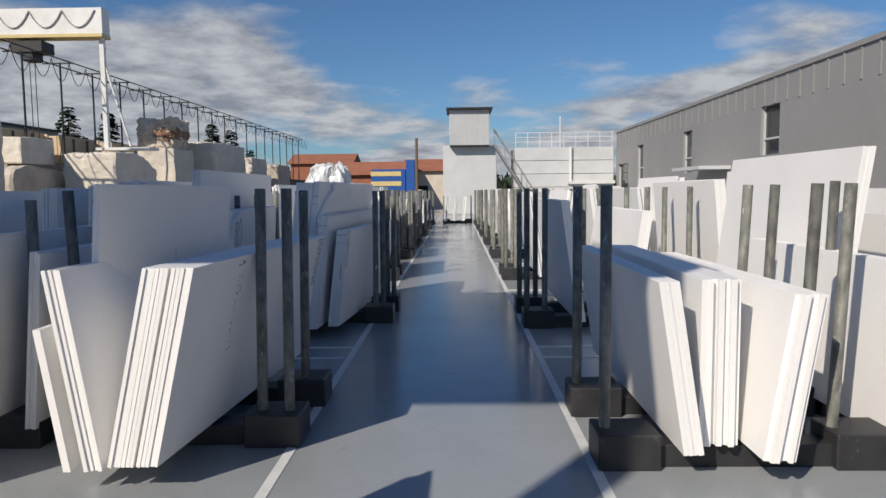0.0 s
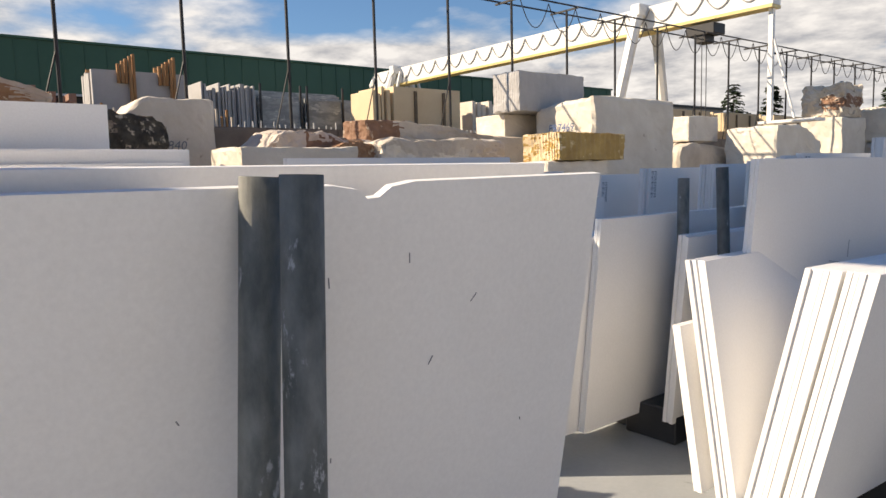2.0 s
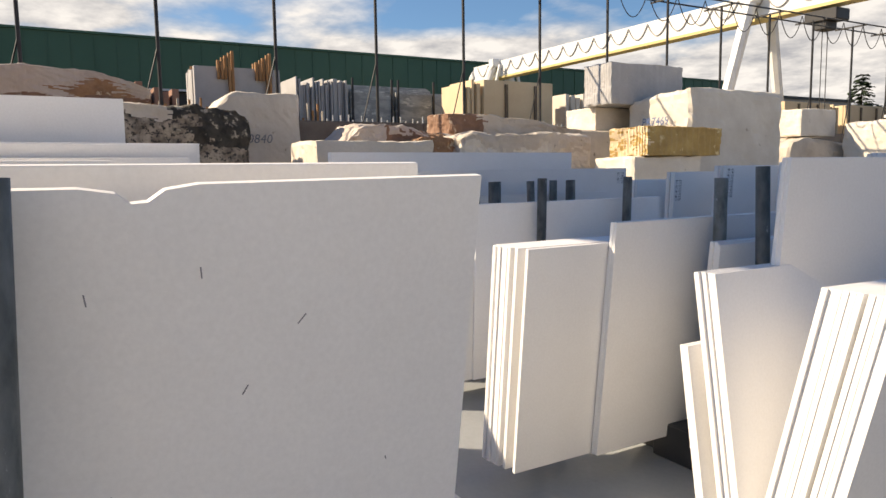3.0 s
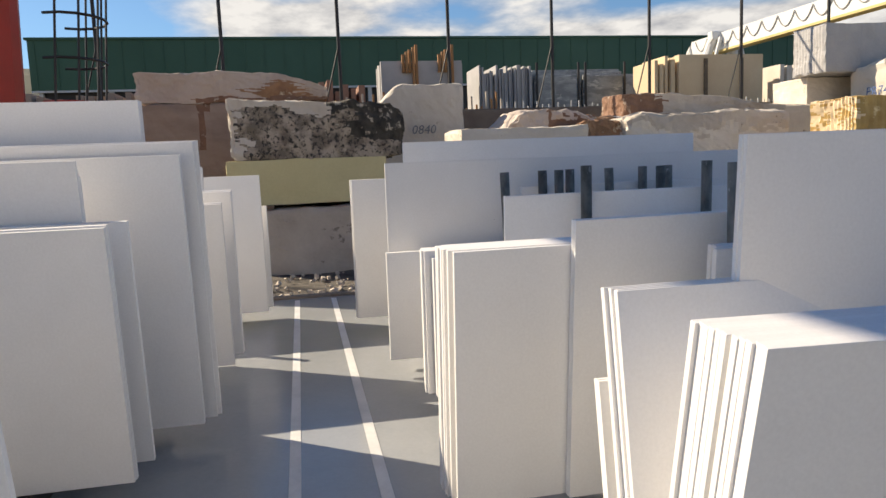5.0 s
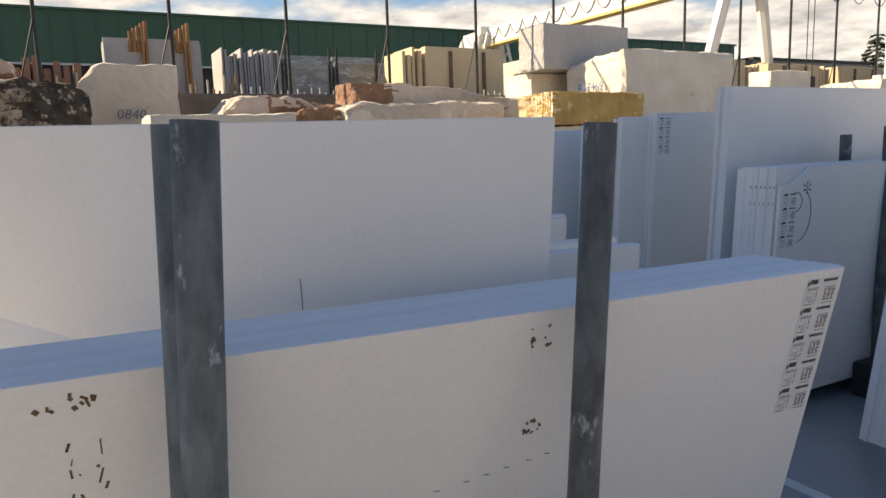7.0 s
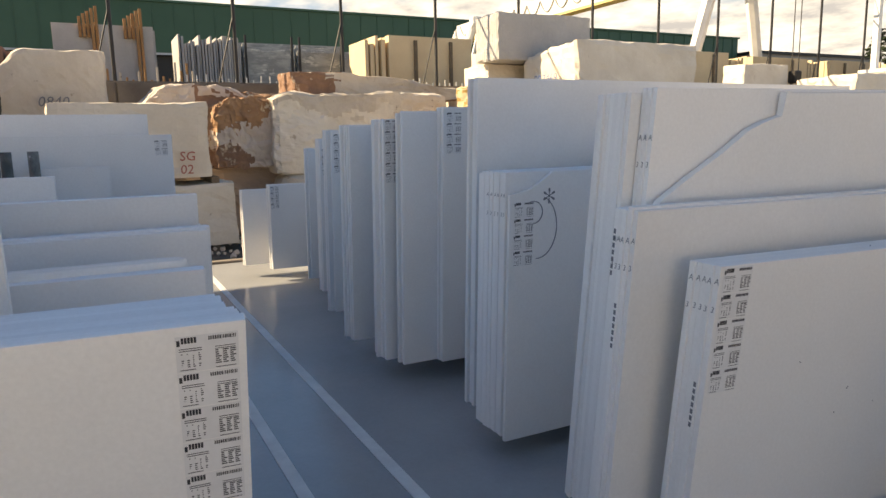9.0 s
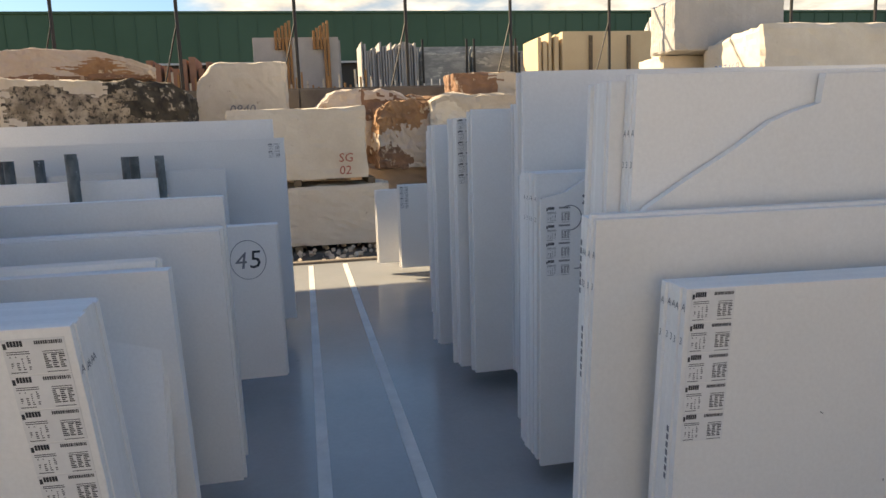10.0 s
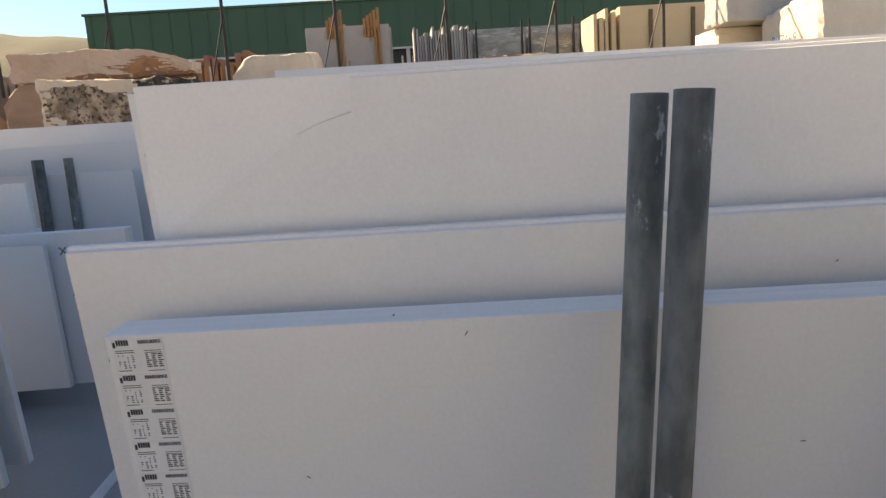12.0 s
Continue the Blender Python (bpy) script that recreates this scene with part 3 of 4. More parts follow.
# ---- the block yard beside the floor ----
def block(name, x0, x1, y0, y1, z0, z1, mat, label, rough=0.05, seg=13, lean=0.0, slope=0.0, seed=0, taper=0.0, cat="stone block", group="quarry blocks", top=(), side=0.0, patches=(), grooves=0.0):
    """A quarry block: a box of broken stone, its faces uneven, its edges knocked off. slope: how much lower the top is at the far y end;
    side: how much lower it is at -x; top: (share of the length, share of the height) of its upper outline;
    patches: (material, test of the unit place) for faces of another look; grooves: depth of the drill grooves down its faces."""
    bm = bmesh.new()
    bmesh.ops.create_cube(bm, size=1.0)
    bmesh.ops.subdivide_edges(bm, edges=bm.edges[:], cuts=seg, use_grid_fill=True)
    o = Vector((seed * 7.3, seed * 3.1, seed * 1.7))
    sx, sy, sz = x1 - x0, y1 - y0, z1 - z0
    for f in bm.faces:
        c = f.calc_center_median()
        w = 0.14 * noise.noise(c * 5 + o) + 0.09 * noise.noise(c * 17 + o)
        for k, (_, test) in enumerate(patches):
            if test(c.x + w, c.y + w, c.z - w):
                f.material_index = k + 1
    for v in bm.verts:
        c = v.co.copy()
        edge = sum(abs(abs(t) - 0.5) < 1e-4 for t in c)
        p = Vector((c.x * sx, c.y * sy, c.z * sz))
        d = Vector((noise.noise(p * 1.3 + o), noise.noise(p * 1.3 + o + Vector((9, 0, 0))), noise.noise(p * 1.3 + o + Vector((0, 9, 0))))) * rough
        d += Vector((noise.noise(p * 4 + o), noise.noise(p * 4 + o + Vector((5, 0, 0))), noise.noise(p * 4 + o + Vector((0, 5, 0))))) * rough * 0.5
        d += Vector((noise.noise(p * 11 + o), noise.noise(p * 11 + o + Vector((3, 0, 0))), noise.noise(p * 11 + o + Vector((0, 3, 0))))) * rough * 0.35
        if edge >= 2:
            p *= 1 - min(0.05, rough * 0.5) * (0.4 + 2.2 * abs(noise.noise(p * 3 + o)))
        if grooves and abs(c.z) < 0.49:
            d -= Vector((c.x, c.y, 0)) * grooves * (round((c.x + c.y) * (seg + 1)) % 2)
        p.x *= 1 - taper * (c.z + 0.5)
        p.y *= 1 - taper * (c.z + 0.5)
        for (u0, h0), (u1, h1) in zip(top, top[1:]):
            if u0 <= c.y + 0.5 <= u1:
                p.z -= sz * (c.z + 0.5) * (1 - h0 - (h1 - h0) * (c.y + 0.5 - u0) / (u1 - u0))
                break
        p.z -= (slope * (c.y + 0.5) + side * (0.5 - c.x) ** 1.6) * (c.z + 0.5)
        p.y += lean * (c.z + 0.5)
        if c.z < -0.49:
            d.z = 0
        v.co = p + d
    ob = solid(name, bm, mat, label, cat, group)
    for m, _ in patches:
        ob.data.materials.append(m)
    ob.location = ((x0 + x1) / 2, (y0 + y1) / 2, (z0 + z1) / 2)
    return ob


def bearer(x0, x1, y, z0, z1):
    solid("timber_bearer", box_bm(x0, x1, y - 0.06, y + 0.06, z0, z1, 0.006), M_OLDTIMBER, "weathered timber bearer under a stone block", "timber", "timber bearers")


G = -0.24
block("stone_block", -11.6, -9.9, 4.6, 7.3, G, 0.92, M_CREAMRAW, "grey weathered stone block at the bottom of a pile", 0.04, seed=1)
for y in (4.9, 6.6):
    bearer(-11.5, -9.95, y, 0.92, 0.985)
block("yellow_stone_block", -11.7, -10.1, 4.2, 6.95, 0.985, 1.76, M_YELLOWSAWN, "smooth sawn yellow stone block lying on timber bearers", 0.018, seed=2)
block("crusted_stone_block", -11.7, -10.1, 4.32, 7.25, 1.765, 2.77, M_DARKCRUST, "stone block with a black lichen crust and pale broken upper edge", 0.07, seg=44, seed=3, top=((0, 1), (0.72, 0.93), (0.93, 0.86), (1.0, 0.72)),
      patches=((M_CREAM, lambda x, y, z: z > 0.37 - 0.16 * (y + 0.5) ** 2 and y < 0.2 or y < -0.47), (M_LICHEN, lambda x, y, z: y > 0.24 and z > -0.2 or y > 0.0 and z > 0.3)))

block("brown_stone_block", -14.0, -13.2, 2.0, 4.4, G, 3.05, M_BROWN, "brown banded travertine block with a rounded shoulder", 0.05, seg=16, seed=5, top=((0, 0.86), (0.08, 0.95), (0.2, 1), (1, 1)), patches=((M_REDBREAK, lambda x, y, z: 0.1 < y < 0.2 and z > 0.2),))
block("brown_stone_block", -14.1, -13.3, -3.2, 1.6, G, 2.45, M_BROWN, "brown travertine block beside the retaining wall", 0.1, seed=25, taper=0.04)
block("brown_stone_block", -14.0, -13.2, 4.4, 6.3, G, 2.9, M_BROWN, "brown travertine block behind the crusted block", 0.08, seed=26)
block("pink_stone_slab_block", -14.0, -13.2, 2.25, 6.1, 3.06, 3.68, M_PINK, "long pinkish raw stone block with a rusty broken end", 0.06, seg=44, seed=6, top=((0, 0.96), (0.4, 1), (0.72, 0.92), (0.85, 0.7), (1, 0.45)),
      patches=((M_RUST, lambda x, y, z: y > 0.08 and z < 0.05 + 0.9 * (y - 0.1) and y < 0.4), (M_REDBREAK, lambda x, y, z: y > -0.2 and z < -0.3)))
block("white_stone_block", -13.6, -12.3, 7.1, 8.9, 1.3, 3.26, M_CREAM, "cream quarry block with dark numbers written on its face", 0.04, seg=18, seed=7, lean=0.03, top=((0, 0.80), (0.16, 0.96), (0.24, 1), (1, 1)))
block("stone_block", -13.8, -12.2, 6.6, 9.6, G, 1.3, M_CREAMRAW, "rough pale quarry block carrying another block", 0.06, seed=8)
block("white_stone_block", -10.2, -8.8, 8.66, 10.55, -0.12, 0.87, M_CREAM, "pale quarry block standing on timber bearers by the kerb", 0.05, seed=9)
for y in (9.0, 10.2):
    bearer(-10.1, -8.85, y, G, -0.12)
    bearer(-10.1, -8.85, y + 0.05, 0.87, 0.97)
block("white_stone_block", -10.2, -8.8, 8.0, 10.2, 0.97, 2.13, M_CREAM, "pale quarry block with red marker letters on its face", 0.04, seed=10)
block("pink_boulder", -12.3, -11.0, 9.3, 11.9, 1.1, 2.58, M_PINK, "pinkish rounded quarry boulder with a red-brown fracture", 0.09, seg=34, seed=11, taper=0.06, top=((0, 0.74), (0.15, 0.98), (0.4, 1), (0.7, 0.92), (1, 0.72)),
      patches=((M_REDBREAK, lambda x, y, z: y > -0.2 and z > 0.12 and z < 0.42 or z < -0.3),))
block("stone_block", -12.4, -10.6, 10.0, 11.9, G, 1.1, M_BROWN, "brown rubble block under boulders", 0.10, seed=12)
block("rust_boulder", -11.0, -10.3, 10.5, 11.6, 1.05, 2.22, M_PINK, "pinkish-brown broken boulder with a rust-orange top", 0.13, seg=34, seed=13, taper=0.1, patches=((M_RUST, lambda x, y, z: z > 0.15 + 0.3 * y), (M_REDBREAK, lambda x, y, z: z < -0.2 and y < 0.1)))
block("rust_boulder", -12.2, -11.2, 11.2, 12.6, 1.9, 2.42, M_RUST, "rust-orange broken stone boulder", 0.12, seed=33, taper=0.1)
block("white_stone_block", -12.0, -10.0, 11.5, 15.0, 0.9, 2.42, M_CREAM, "large cream quarry block with a ragged dark upper edge", 0.07, seg=40, seed=14, top=((0, 0.9), (0.12, 0.98), (0.5, 0.95), (0.8, 1), (1, 0.97)),
      patches=((M_CREAMRAW, lambda x, y, z: z > 0.26 + 0.2 * noise.noise((y * 4, 3, 1))),))
block("stone_block", -12.0, -9.9, 11.6, 15.2, G, 0.9, M_CREAMRAW, "rough pale quarry block at the bottom of a pile", 0.07, seed=15)
block("red_brown_block", -13.2, -12.0, 12.4, 16.4, 2.35, 2.96, M_CREAMRAW, "thin brownish stone block with a red broken end", 0.07, seg=20, seed=16, top=((0, 1), (0.2, 0.98), (0.6, 0.75), (1, 0.4)), patches=((M_REDBREAK, lambda x, y, z: y < -0.28 or z < -0.4),))
block("stone_block", -13.4, -12.05, 12.0, 15.6, G, 2.35, M_CREAMRAW, "rough pale quarry block against the retaining wall", 0.07, seed=17)
block("ochre_onyx_block", -9.35, -8.2, 14.85, 17.1, 1.84, 2.44, M_OCHRE, "ochre onyx block with drill grooves down its chiselled faces", 0.05, seg=26, seed=18, grooves=0.05, patches=((M_YELLOWSTONE, lambda x, y, z: y < -0.47),))
block("stone_block", -9.5, -8.3, 14.6, 16.6, 0.9, 1.83, M_CREAM, "cream stone block under the ochre block", 0.05, seed=19)
block("stone_block", -9.9, -8.2, 13.7, 16.9, G, 0.9, M_CREAMRAW, "rough pale quarry block at the bottom of a pile", 0.05, seed=20)
block("grey_marble_block", -13.2, -12.1, 17.5, 20.3, 3.34, 4.46, M_GREYBLOCK, "pale grey marble block with drill grooves on its top edge", 0.035, seg=22, seed=21, grooves=0.02)
block("white_stone_block", -14.2, -12.9, 17.7, 19.1, 2.66, 3.33, M_CREAM, "squared cream quarry block", 0.03, seed=22)
block("stone_block", -14.3, -12.6, 16.6, 20.2, G, 2.66, M_CREAMRAW, "rough pale quarry block against the retaining wall", 0.05, seed=23)
block("white_stone_block", -13.4, -12.2, 19.2, 20.4, 2.66, 3.33, M_CREAM, "squared cream quarry block", 0.03, seed=36)
block("large_stone_block", -12.3, -10.1, 18.3, 22.0, 1.2, 3.62, M_CREAM, "very large cream quarry block with blue letters on its end", 0.05, seg=18, seed=24, taper=0.02, side=0.22)
block("stone_block", -12.3, -10.0, 17.0, 22.2, G, 1.2, M_CREAMRAW, "rough pale quarry block at the bottom of a pile", 0.05, seed=27)
block("white_stone_block", -13.3, -12.5, 26.5, 28.5, 2.62, 3.55, M_CREAM, "squared cream quarry block on a rough one", 0.04, seed=40)
block("stone_block", -14.2, -12.4, 25.8, 30.0, G, 2.61, M_CREAMRAW, "rough tan quarry block with rounded top", 0.09, seed=41, top=((0, 0.95), (0.3, 1), (0.8, 0.9), (1, 0.7)))
block("white_stone_block", -12.1, -10.1, 28.2, 31.8, 1.25, 3.12, M_CREAM, "cream quarry block with pencilled figures on its end", 0.05, seg=18, seed=42, top=((0, 0.97), (0.5, 1), (1, 0.7)))
block("stone_block", -12.2, -10.0, 28.0, 32.0, G, 1.24, M_CREAMRAW, "rough pale quarry block at the bottom of a pile", 0.06, seed=43)
block("creased_boulder", -14.2, -12.3, 38.8, 41.2, 3.9, 5.45, M_CREAMRAW, "cream boulder with deep brown creases", 0.22, seg=20, seed=44, taper=0.04, patches=((M_REDBREAK, lambda x, y, z: x > 0.0 and -0.2 < z < 0.12),))
block("white_stone_block", -14.1, -12.2, 38.7, 41.4, 2.0, 3.89, M_CREAM, "cream quarry block under a boulder", 0.05, seed=45)
block("stone_block", -14.2, -12.1, 38.0, 41.8, G, 1.99, M_CREAMRAW, "rough pale quarry block against the retaining wall", 0.07, seed=46)
block("white_stone_block", -13.5, -11.3, 42.2, 47.8, 2.7, 4.45, M_CREAM, "wide cream quarry block with a sawn end", 0.06, seed=47)
block("stone_block", -13.6, -11.2, 42.0, 48.0, G, 2.69, M_CREAMRAW, "rough pale quarry block against the retaining wall", 0.07, seed=48)
for i, (x, y, w, z0, z1) in enumerate(((-13.5, 33.4, 3.4, G, 2.9), (-13.3, 53, 4.0, 2.0, 4.1), (-13.3, 53, 4.4, G, 1.98), (-12.8, 58.5, 4, G, 3.8))):
    block("white_stone_block", x - 1.2, x + 0.9, y, y + w, z0, z1, M_CREAM if i % 3 else M_CREAMRAW, "cream quarry block stacked along the retaining wall", 0.07, seed=60 + i)

# ---- retaining wall and terrace ----
TZ = 2.86
solid("wall_terrace", box_bm(-14.62, -14.4, -40, 110, -0.4, TZ + 0.02), M_CONC, "stained brown concrete retaining wall", "wall", kind="structure")
solid("terrace", box_bm(-140, -14.625, -60, 140, -0.4, TZ - 0.05), M_EARTH, "raised earth terrace behind the retaining wall", "ground", kind="structure")
for i in range(24):
    y = -6 + i * 1.9
    solid("wall_plank", box_bm(-14.385, -14.36, y, y + 1.86, TZ - 0.62, TZ - 0.02, 0.006), M_CONC, "weathered board on the face of the retaining wall", "plank", "wall boards", "structure")

# posts with a festoon cable
fence_y = [14.5 + 2.66 * k for k in range(-6, 25)]
for y in fence_y:
    f = thing("cable_post", "tall thin black steel post carrying a cable rail", "post", "cable posts", at=(-14.75, y, TZ - 0.05))
    part("post", tube_bm((0, 0, 0), (0, 0, 4.42), 0.042, 8), M_DARKSTEEL_AND_SHADE, f)
    part("brace", tube_bm((0, -0.45, 0), (0, -0.02, 1.6), 0.018, 6), M_DARKSTEEL_AND_SHADE, f)
    part("cross_arm", box_bm(-0.75, 0.55, -0.025, 0.025, 4.36, 4.42), M_DARKSTEEL_AND_SHADE, f)
rails = thing("cable_rail", "pair of thin black rails on top of the posts", "rail", at=(-14.75, 0, 7.2))
for dx in (-0.6, 0.4):
    part("rail", tube_bm((dx, fence_y[0] - 3, 0.06), (dx, fence_y[-1], 0.06), 0.03, 6), M_DARKSTEEL_AND_SHADE, rails)
for i, y in enumerate(fence_y[8:], 8):
    for h in range(2):
        bm = bmesh.new()
        y0 = y + 1.33 * h
        pts = [Vector((-14.35, y0 + 1.33 * t / 10, 7.18 - 0.85 * (1 - (2 * t / 10 - 1) ** 2))) for t in range(11)]
        sweep_bm(pts, 0.016, bm)
        solid("festoon_cable", bm, M_DARKSTEEL_AND_SHADE, "black cable hanging in a loop from the rail", "cable", "festoon cables")

# stone bundles on the terrace
def bundle(x, y0, y1, h, mat, n, label, depth=0.8, strap=True):
    b = thing("slab_bundle", label, "slab bundle", "slab bundles on the terrace", at=(x, y0, TZ - 0.05))
    w = depth / n
    for i in range(n):
        j = random.uniform(-0.06, 0.06)
        part("slab", box_bm(-i * w - w + 0.012, -i * w, max(0, j), y1 - y0 + j, 0, h + random.uniform(-0.05, 0.03), 0.006), mat, b)
    if strap:
        for t in (0.3, 0.72):
            part("timber_upright", box_bm(0.004, 0.07, (y1 - y0) * t - 0.05, (y1 - y0) * t + 0.05, 0, h - 0.12), M_OLDTIMBER, b)
    return b


def cross_bundle(x, y0, y1, h, mat, n, label, depth=1.6):
    """Slabs set across: their ends face the yard."""
    b = thing("slab_bundle", label, "slab bundle", "slab bundles on the terrace", at=(x, y0, TZ - 0.05))
    w = (y1 - y0) / n
    for i in range(n):
        part("slab", box_bm(-depth, random.uniform(-0.1, 0.05), i * w, i * w + w * random.uniform(0.55, 0.85), 0, h + random.uniform(-0.25, 0.06), 0.006), mat, b)
    return b


def frame_bundle(x, y0, y1, h):
    """Slabs leaning in a steel A-frame with uprights before them."""
    b = thing("slab_bundle", "bundle of veined grey granite slabs in a steel frame", "slab bundle", "slab bundles on the terrace", at=(x, y0, TZ - 0.05))
    w = y1 - y0
    for i in range(6):
        part("slab", box_bm(-0.09 * i - 0.075, -0.09 * i, 0.04 * (i % 3), w - 0.03 * (i % 2), 0, h + 0.05 * i + random.uniform(-0.03, 0.03), 0.006), M_VEINED, b)
    for t in (0.04, w - 0.1):
        part("frame_post", box_bm(0.004, 0.06, t, t + 0.06, 0, h + 0.45), M_DARKSTEEL_AND_SHADE, b)
    part("frame_rail", box_bm(0.004, 0.05, 0.1, w - 0.1, 0.1, 0.18), M_DARKSTEEL_AND_SHADE, b)


random.seed(21)
bundle(-17.4, 16.9, 19.8, 1.78, M_YELLOWSTONE, 5, "bundle of cream-yellow slabs with dark timber uprights", 1.5)
cross_bundle(-17.5, 16.2, 16.85, 1.72, M_YELLOWSTONE, 4, "cream-yellow slabs standing on edge", 1.5)
cross_bundle(-17.6, 20.6, 22.0, 1.6, M_CREAM, 6, "cream slabs standing on edge", 1.4)
cross_bundle(-19.2, 11.1, 12.9, 1.75, M_GREYBLOCK, 22, "thin pale grey slabs standing on edge", 1.6)
frame_bundle(-19.3, 12.95, 14.5, 1.42)
frame_bundle(-19.3, 14.6, 16.1, 1.42)
bundle(-20.8, 13.0, 16.6, 1.85, M_VEINED, 6, "bundle of mottled grey granite slabs with pale veins", 0.8, False)
bundle(-21, 16.7, 19.8, 1.7, M_VEINED, 5, "mottled grey granite slabs with pale veins", 1.0, False)
tb = bundle(-18.5, 7.95, 10.4, 1.82, M_GREYBLOCK, 7, "bundle of grey stone slabs held by orange timber uprights", 1.3, False)
for t in (0.62, 1.70):
    for j in range(5):
        part("timber_upright", box_bm(0.006 + 0.05 * (j % 2), 0.10 + 0.05 * (j % 2), t + 0.10 * j, t + 0.10 * j + 0.075, 0 if j > 2 else 1.5, 2.02 + 0.07 * j, 0.006), M_TIMBER, tb)
for t in (0.15, 1.0, 2.0):
    part("timber_upright", box_bm(-1.42, -1.33, t, t + 0.09, 0, 2.0 + 0.1 * t, 0.006), M_TIMBER, tb)
for i in range(70):
    y = 10.6 + i * 0.19 + random.uniform(-0.04, 0.04)
    solid("marker_peg", tube_bm((-15.2, y, TZ - 0.06), (-15.2 + random.uniform(-0.02, 0.02), y, TZ + random.uniform(0.12, 0.3)), 0.016, 6), M_WHITEPAINT, "thin pale peg standing along the terrace edge", "peg", "pegs on the terrace")
for i in range(46):
    y = 4.6 + i * 0.145
    solid("timber_stake", box_bm(-17.05, -17.0, y, y + 0.05, TZ - 0.06, TZ + random.uniform(0.25, 0.75)), M_TIMBER if i % 3 else M_CREAMRAW, "thin upright timber stake on the terrace", "stake", "timber stakes")
cross_bundle(-17.5, 5.0, 7.4, 1.15, M_REDBLOCK, 11, "red-brown slabs standing on edge", 1.3)
cross_bundle(-19.5, -4.6, 1.2, 1.25, M_BROWN, 22, "grey-brown slabs with a slatted top", 1.6)
for y, w in ((24.5, 3.0), (28.5, 3.2), (33, 3.4), (38, 3.2), (43, 4.0), (49, 4.5)):
    bundle(-17.6, y, y + w, 1.7 + 0.25 * random.random(), M_YELLOWSTONE, 4, "bundle of cream-yellow slabs with dark timber uprights", 1.2)
    cross_bundle(-17.6, y + w + 0.1, y + w + 0.8, 1.7, M_YELLOWSTONE, 4, "cream-yellow slabs standing on edge", 1.2)

# ---- green warehouse ----
gw = thing("warehouse", "long low warehouse clad in dark green sheet metal", "warehouse", at=(-54, -13.2, TZ - 0.05))
part("upper_wall", boxes_bm([(-30, 0, 0, 88, 5.35, 8.95)]), M_GREEN, gw)
# solid wall; its near-black colour stands in for shade inside open bays
part("lower_wall", box_bm(-30, -0.5, 0.3, 87.7, 0, 5.35), M_DARKSTEEL_AND_SHADE, gw, "lower wall coloured near-black for the shade in its open bays")
part("roof", box_bm(-30.2, 0.15, -0.15, 88.15, 8.955, 9.12), M_GREEN, gw)
part("eaves_strip", box_bm(-0.02, 0.08, 0, 88, 5.2, 5.345), M_PALECLAD, gw, "pale strip under the green cladding")
for i in range(60):
    part("cladding_rib", box_bm(0.0, 0.05, 0.4 + i * 1.47, 0.48 + i * 1.47, 5.36, 8.93), M_GREEN, gw)
for i in range(19):
    part("column", box_bm(-0.45, -0.1, 0.4 + i * 4.8, 0.7 + i * 4.8, 0, 5.34), M_PALECLAD, gw)
dw = thing("shed", "low dark grey shed beyond the warehouse", "shed", at=(-52, 75.5, TZ - 0.05))
part("wall", box_bm(-20, 0, 0, 22, 0, 7.2), M_GREYCLAD, dw)
part("roof", box_bm(-20.3, 0.3, -0.3, 22.3, 7.2, 7.5), M_DARKSTEEL_AND_SHADE, dw)

# ---- gantry crane ----
CY, CZ = 35.0, 10.0
cr = thing("gantry_crane", "white gantry crane with a yellow-edged lattice girder", "gantry crane", at=(-46, CY, TZ - 0.05))
gz = CZ - TZ
part("girder", box_bm(0, 32.4, -0.35, 0.35, gz - 1.15, gz), M_WHITEPAINT, cr)
part("girder_edge", box_bm(0, 32.4, -0.40, 0.40, gz - 1.30, gz - 1.155), M_YELLOWPAINT, cr, "yellow lower flange")
for i in range(21):
    x = 0.6 + i * 1.5
    arc = [Vector((x + 1.5 * k / 8, -0.39, gz - 0.12 - 0.75 * (1 - (k / 4 - 1) ** 2))) for k in range(9)]
    part("supply_cable", sweep_bm(arc, 0.03, seg=4), M_GREYCLAD, cr, "grey supply cable looped along the girder")
part("girder_nose", tube_bm((-0.9, 0, gz - 0.85), (0.0, 0, gz - 0.6), 0.28, 12, r2=0.55), M_WHITEPAINT, cr)
for s in (-1, 1):
    for k in range(5):
        z = 0.9 + 1.25 * k
        part("leg_rung", tube_bm((2.2 + 1.2 * z / gz - 0.5, s * (2.6 - 1.9 * z / gz), z), (2.2 + 1.2 * z / gz + 0.7, s * (2.6 - 1.9 * z / gz), z + 0.9), 0.06, 6), M_WHITEPAINT, cr)
    part("leg_strut", tube_bm((1.6, s * 2.6, 0), (2.8, s * 0.7, gz - 0.4), 0.12, 8), M_WHITEPAINT, cr)
    part("leg_strut", tube_bm((4.2, s * 2.6, 0), (4.2, s * 0.7, gz - 0.4), 0.12, 8), M_WHITEPAINT, cr)
for x, top in ((2.2, 3.4), (25.2, 25.6)):
    for s in (-1, 1):
        part("leg", tube_bm((x, s * 2.6, 0), (top, s * 0.7, gz - 0.2), 0.26, 8, r2=0.3), M_WHITEPAINT, cr)
    part("leg_head", box_bm(top - 0.3, top + 0.3, -1.0, 1.0, gz - 0.5, gz + 0.12, 0.05), M_WHITEPAINT, cr)
    part("end_truck", box_bm(x - 0.3, x + 0.3, -3.4, 3.4, 0.0, 0.5, 0.03), M_YELLOWPAINT, cr)
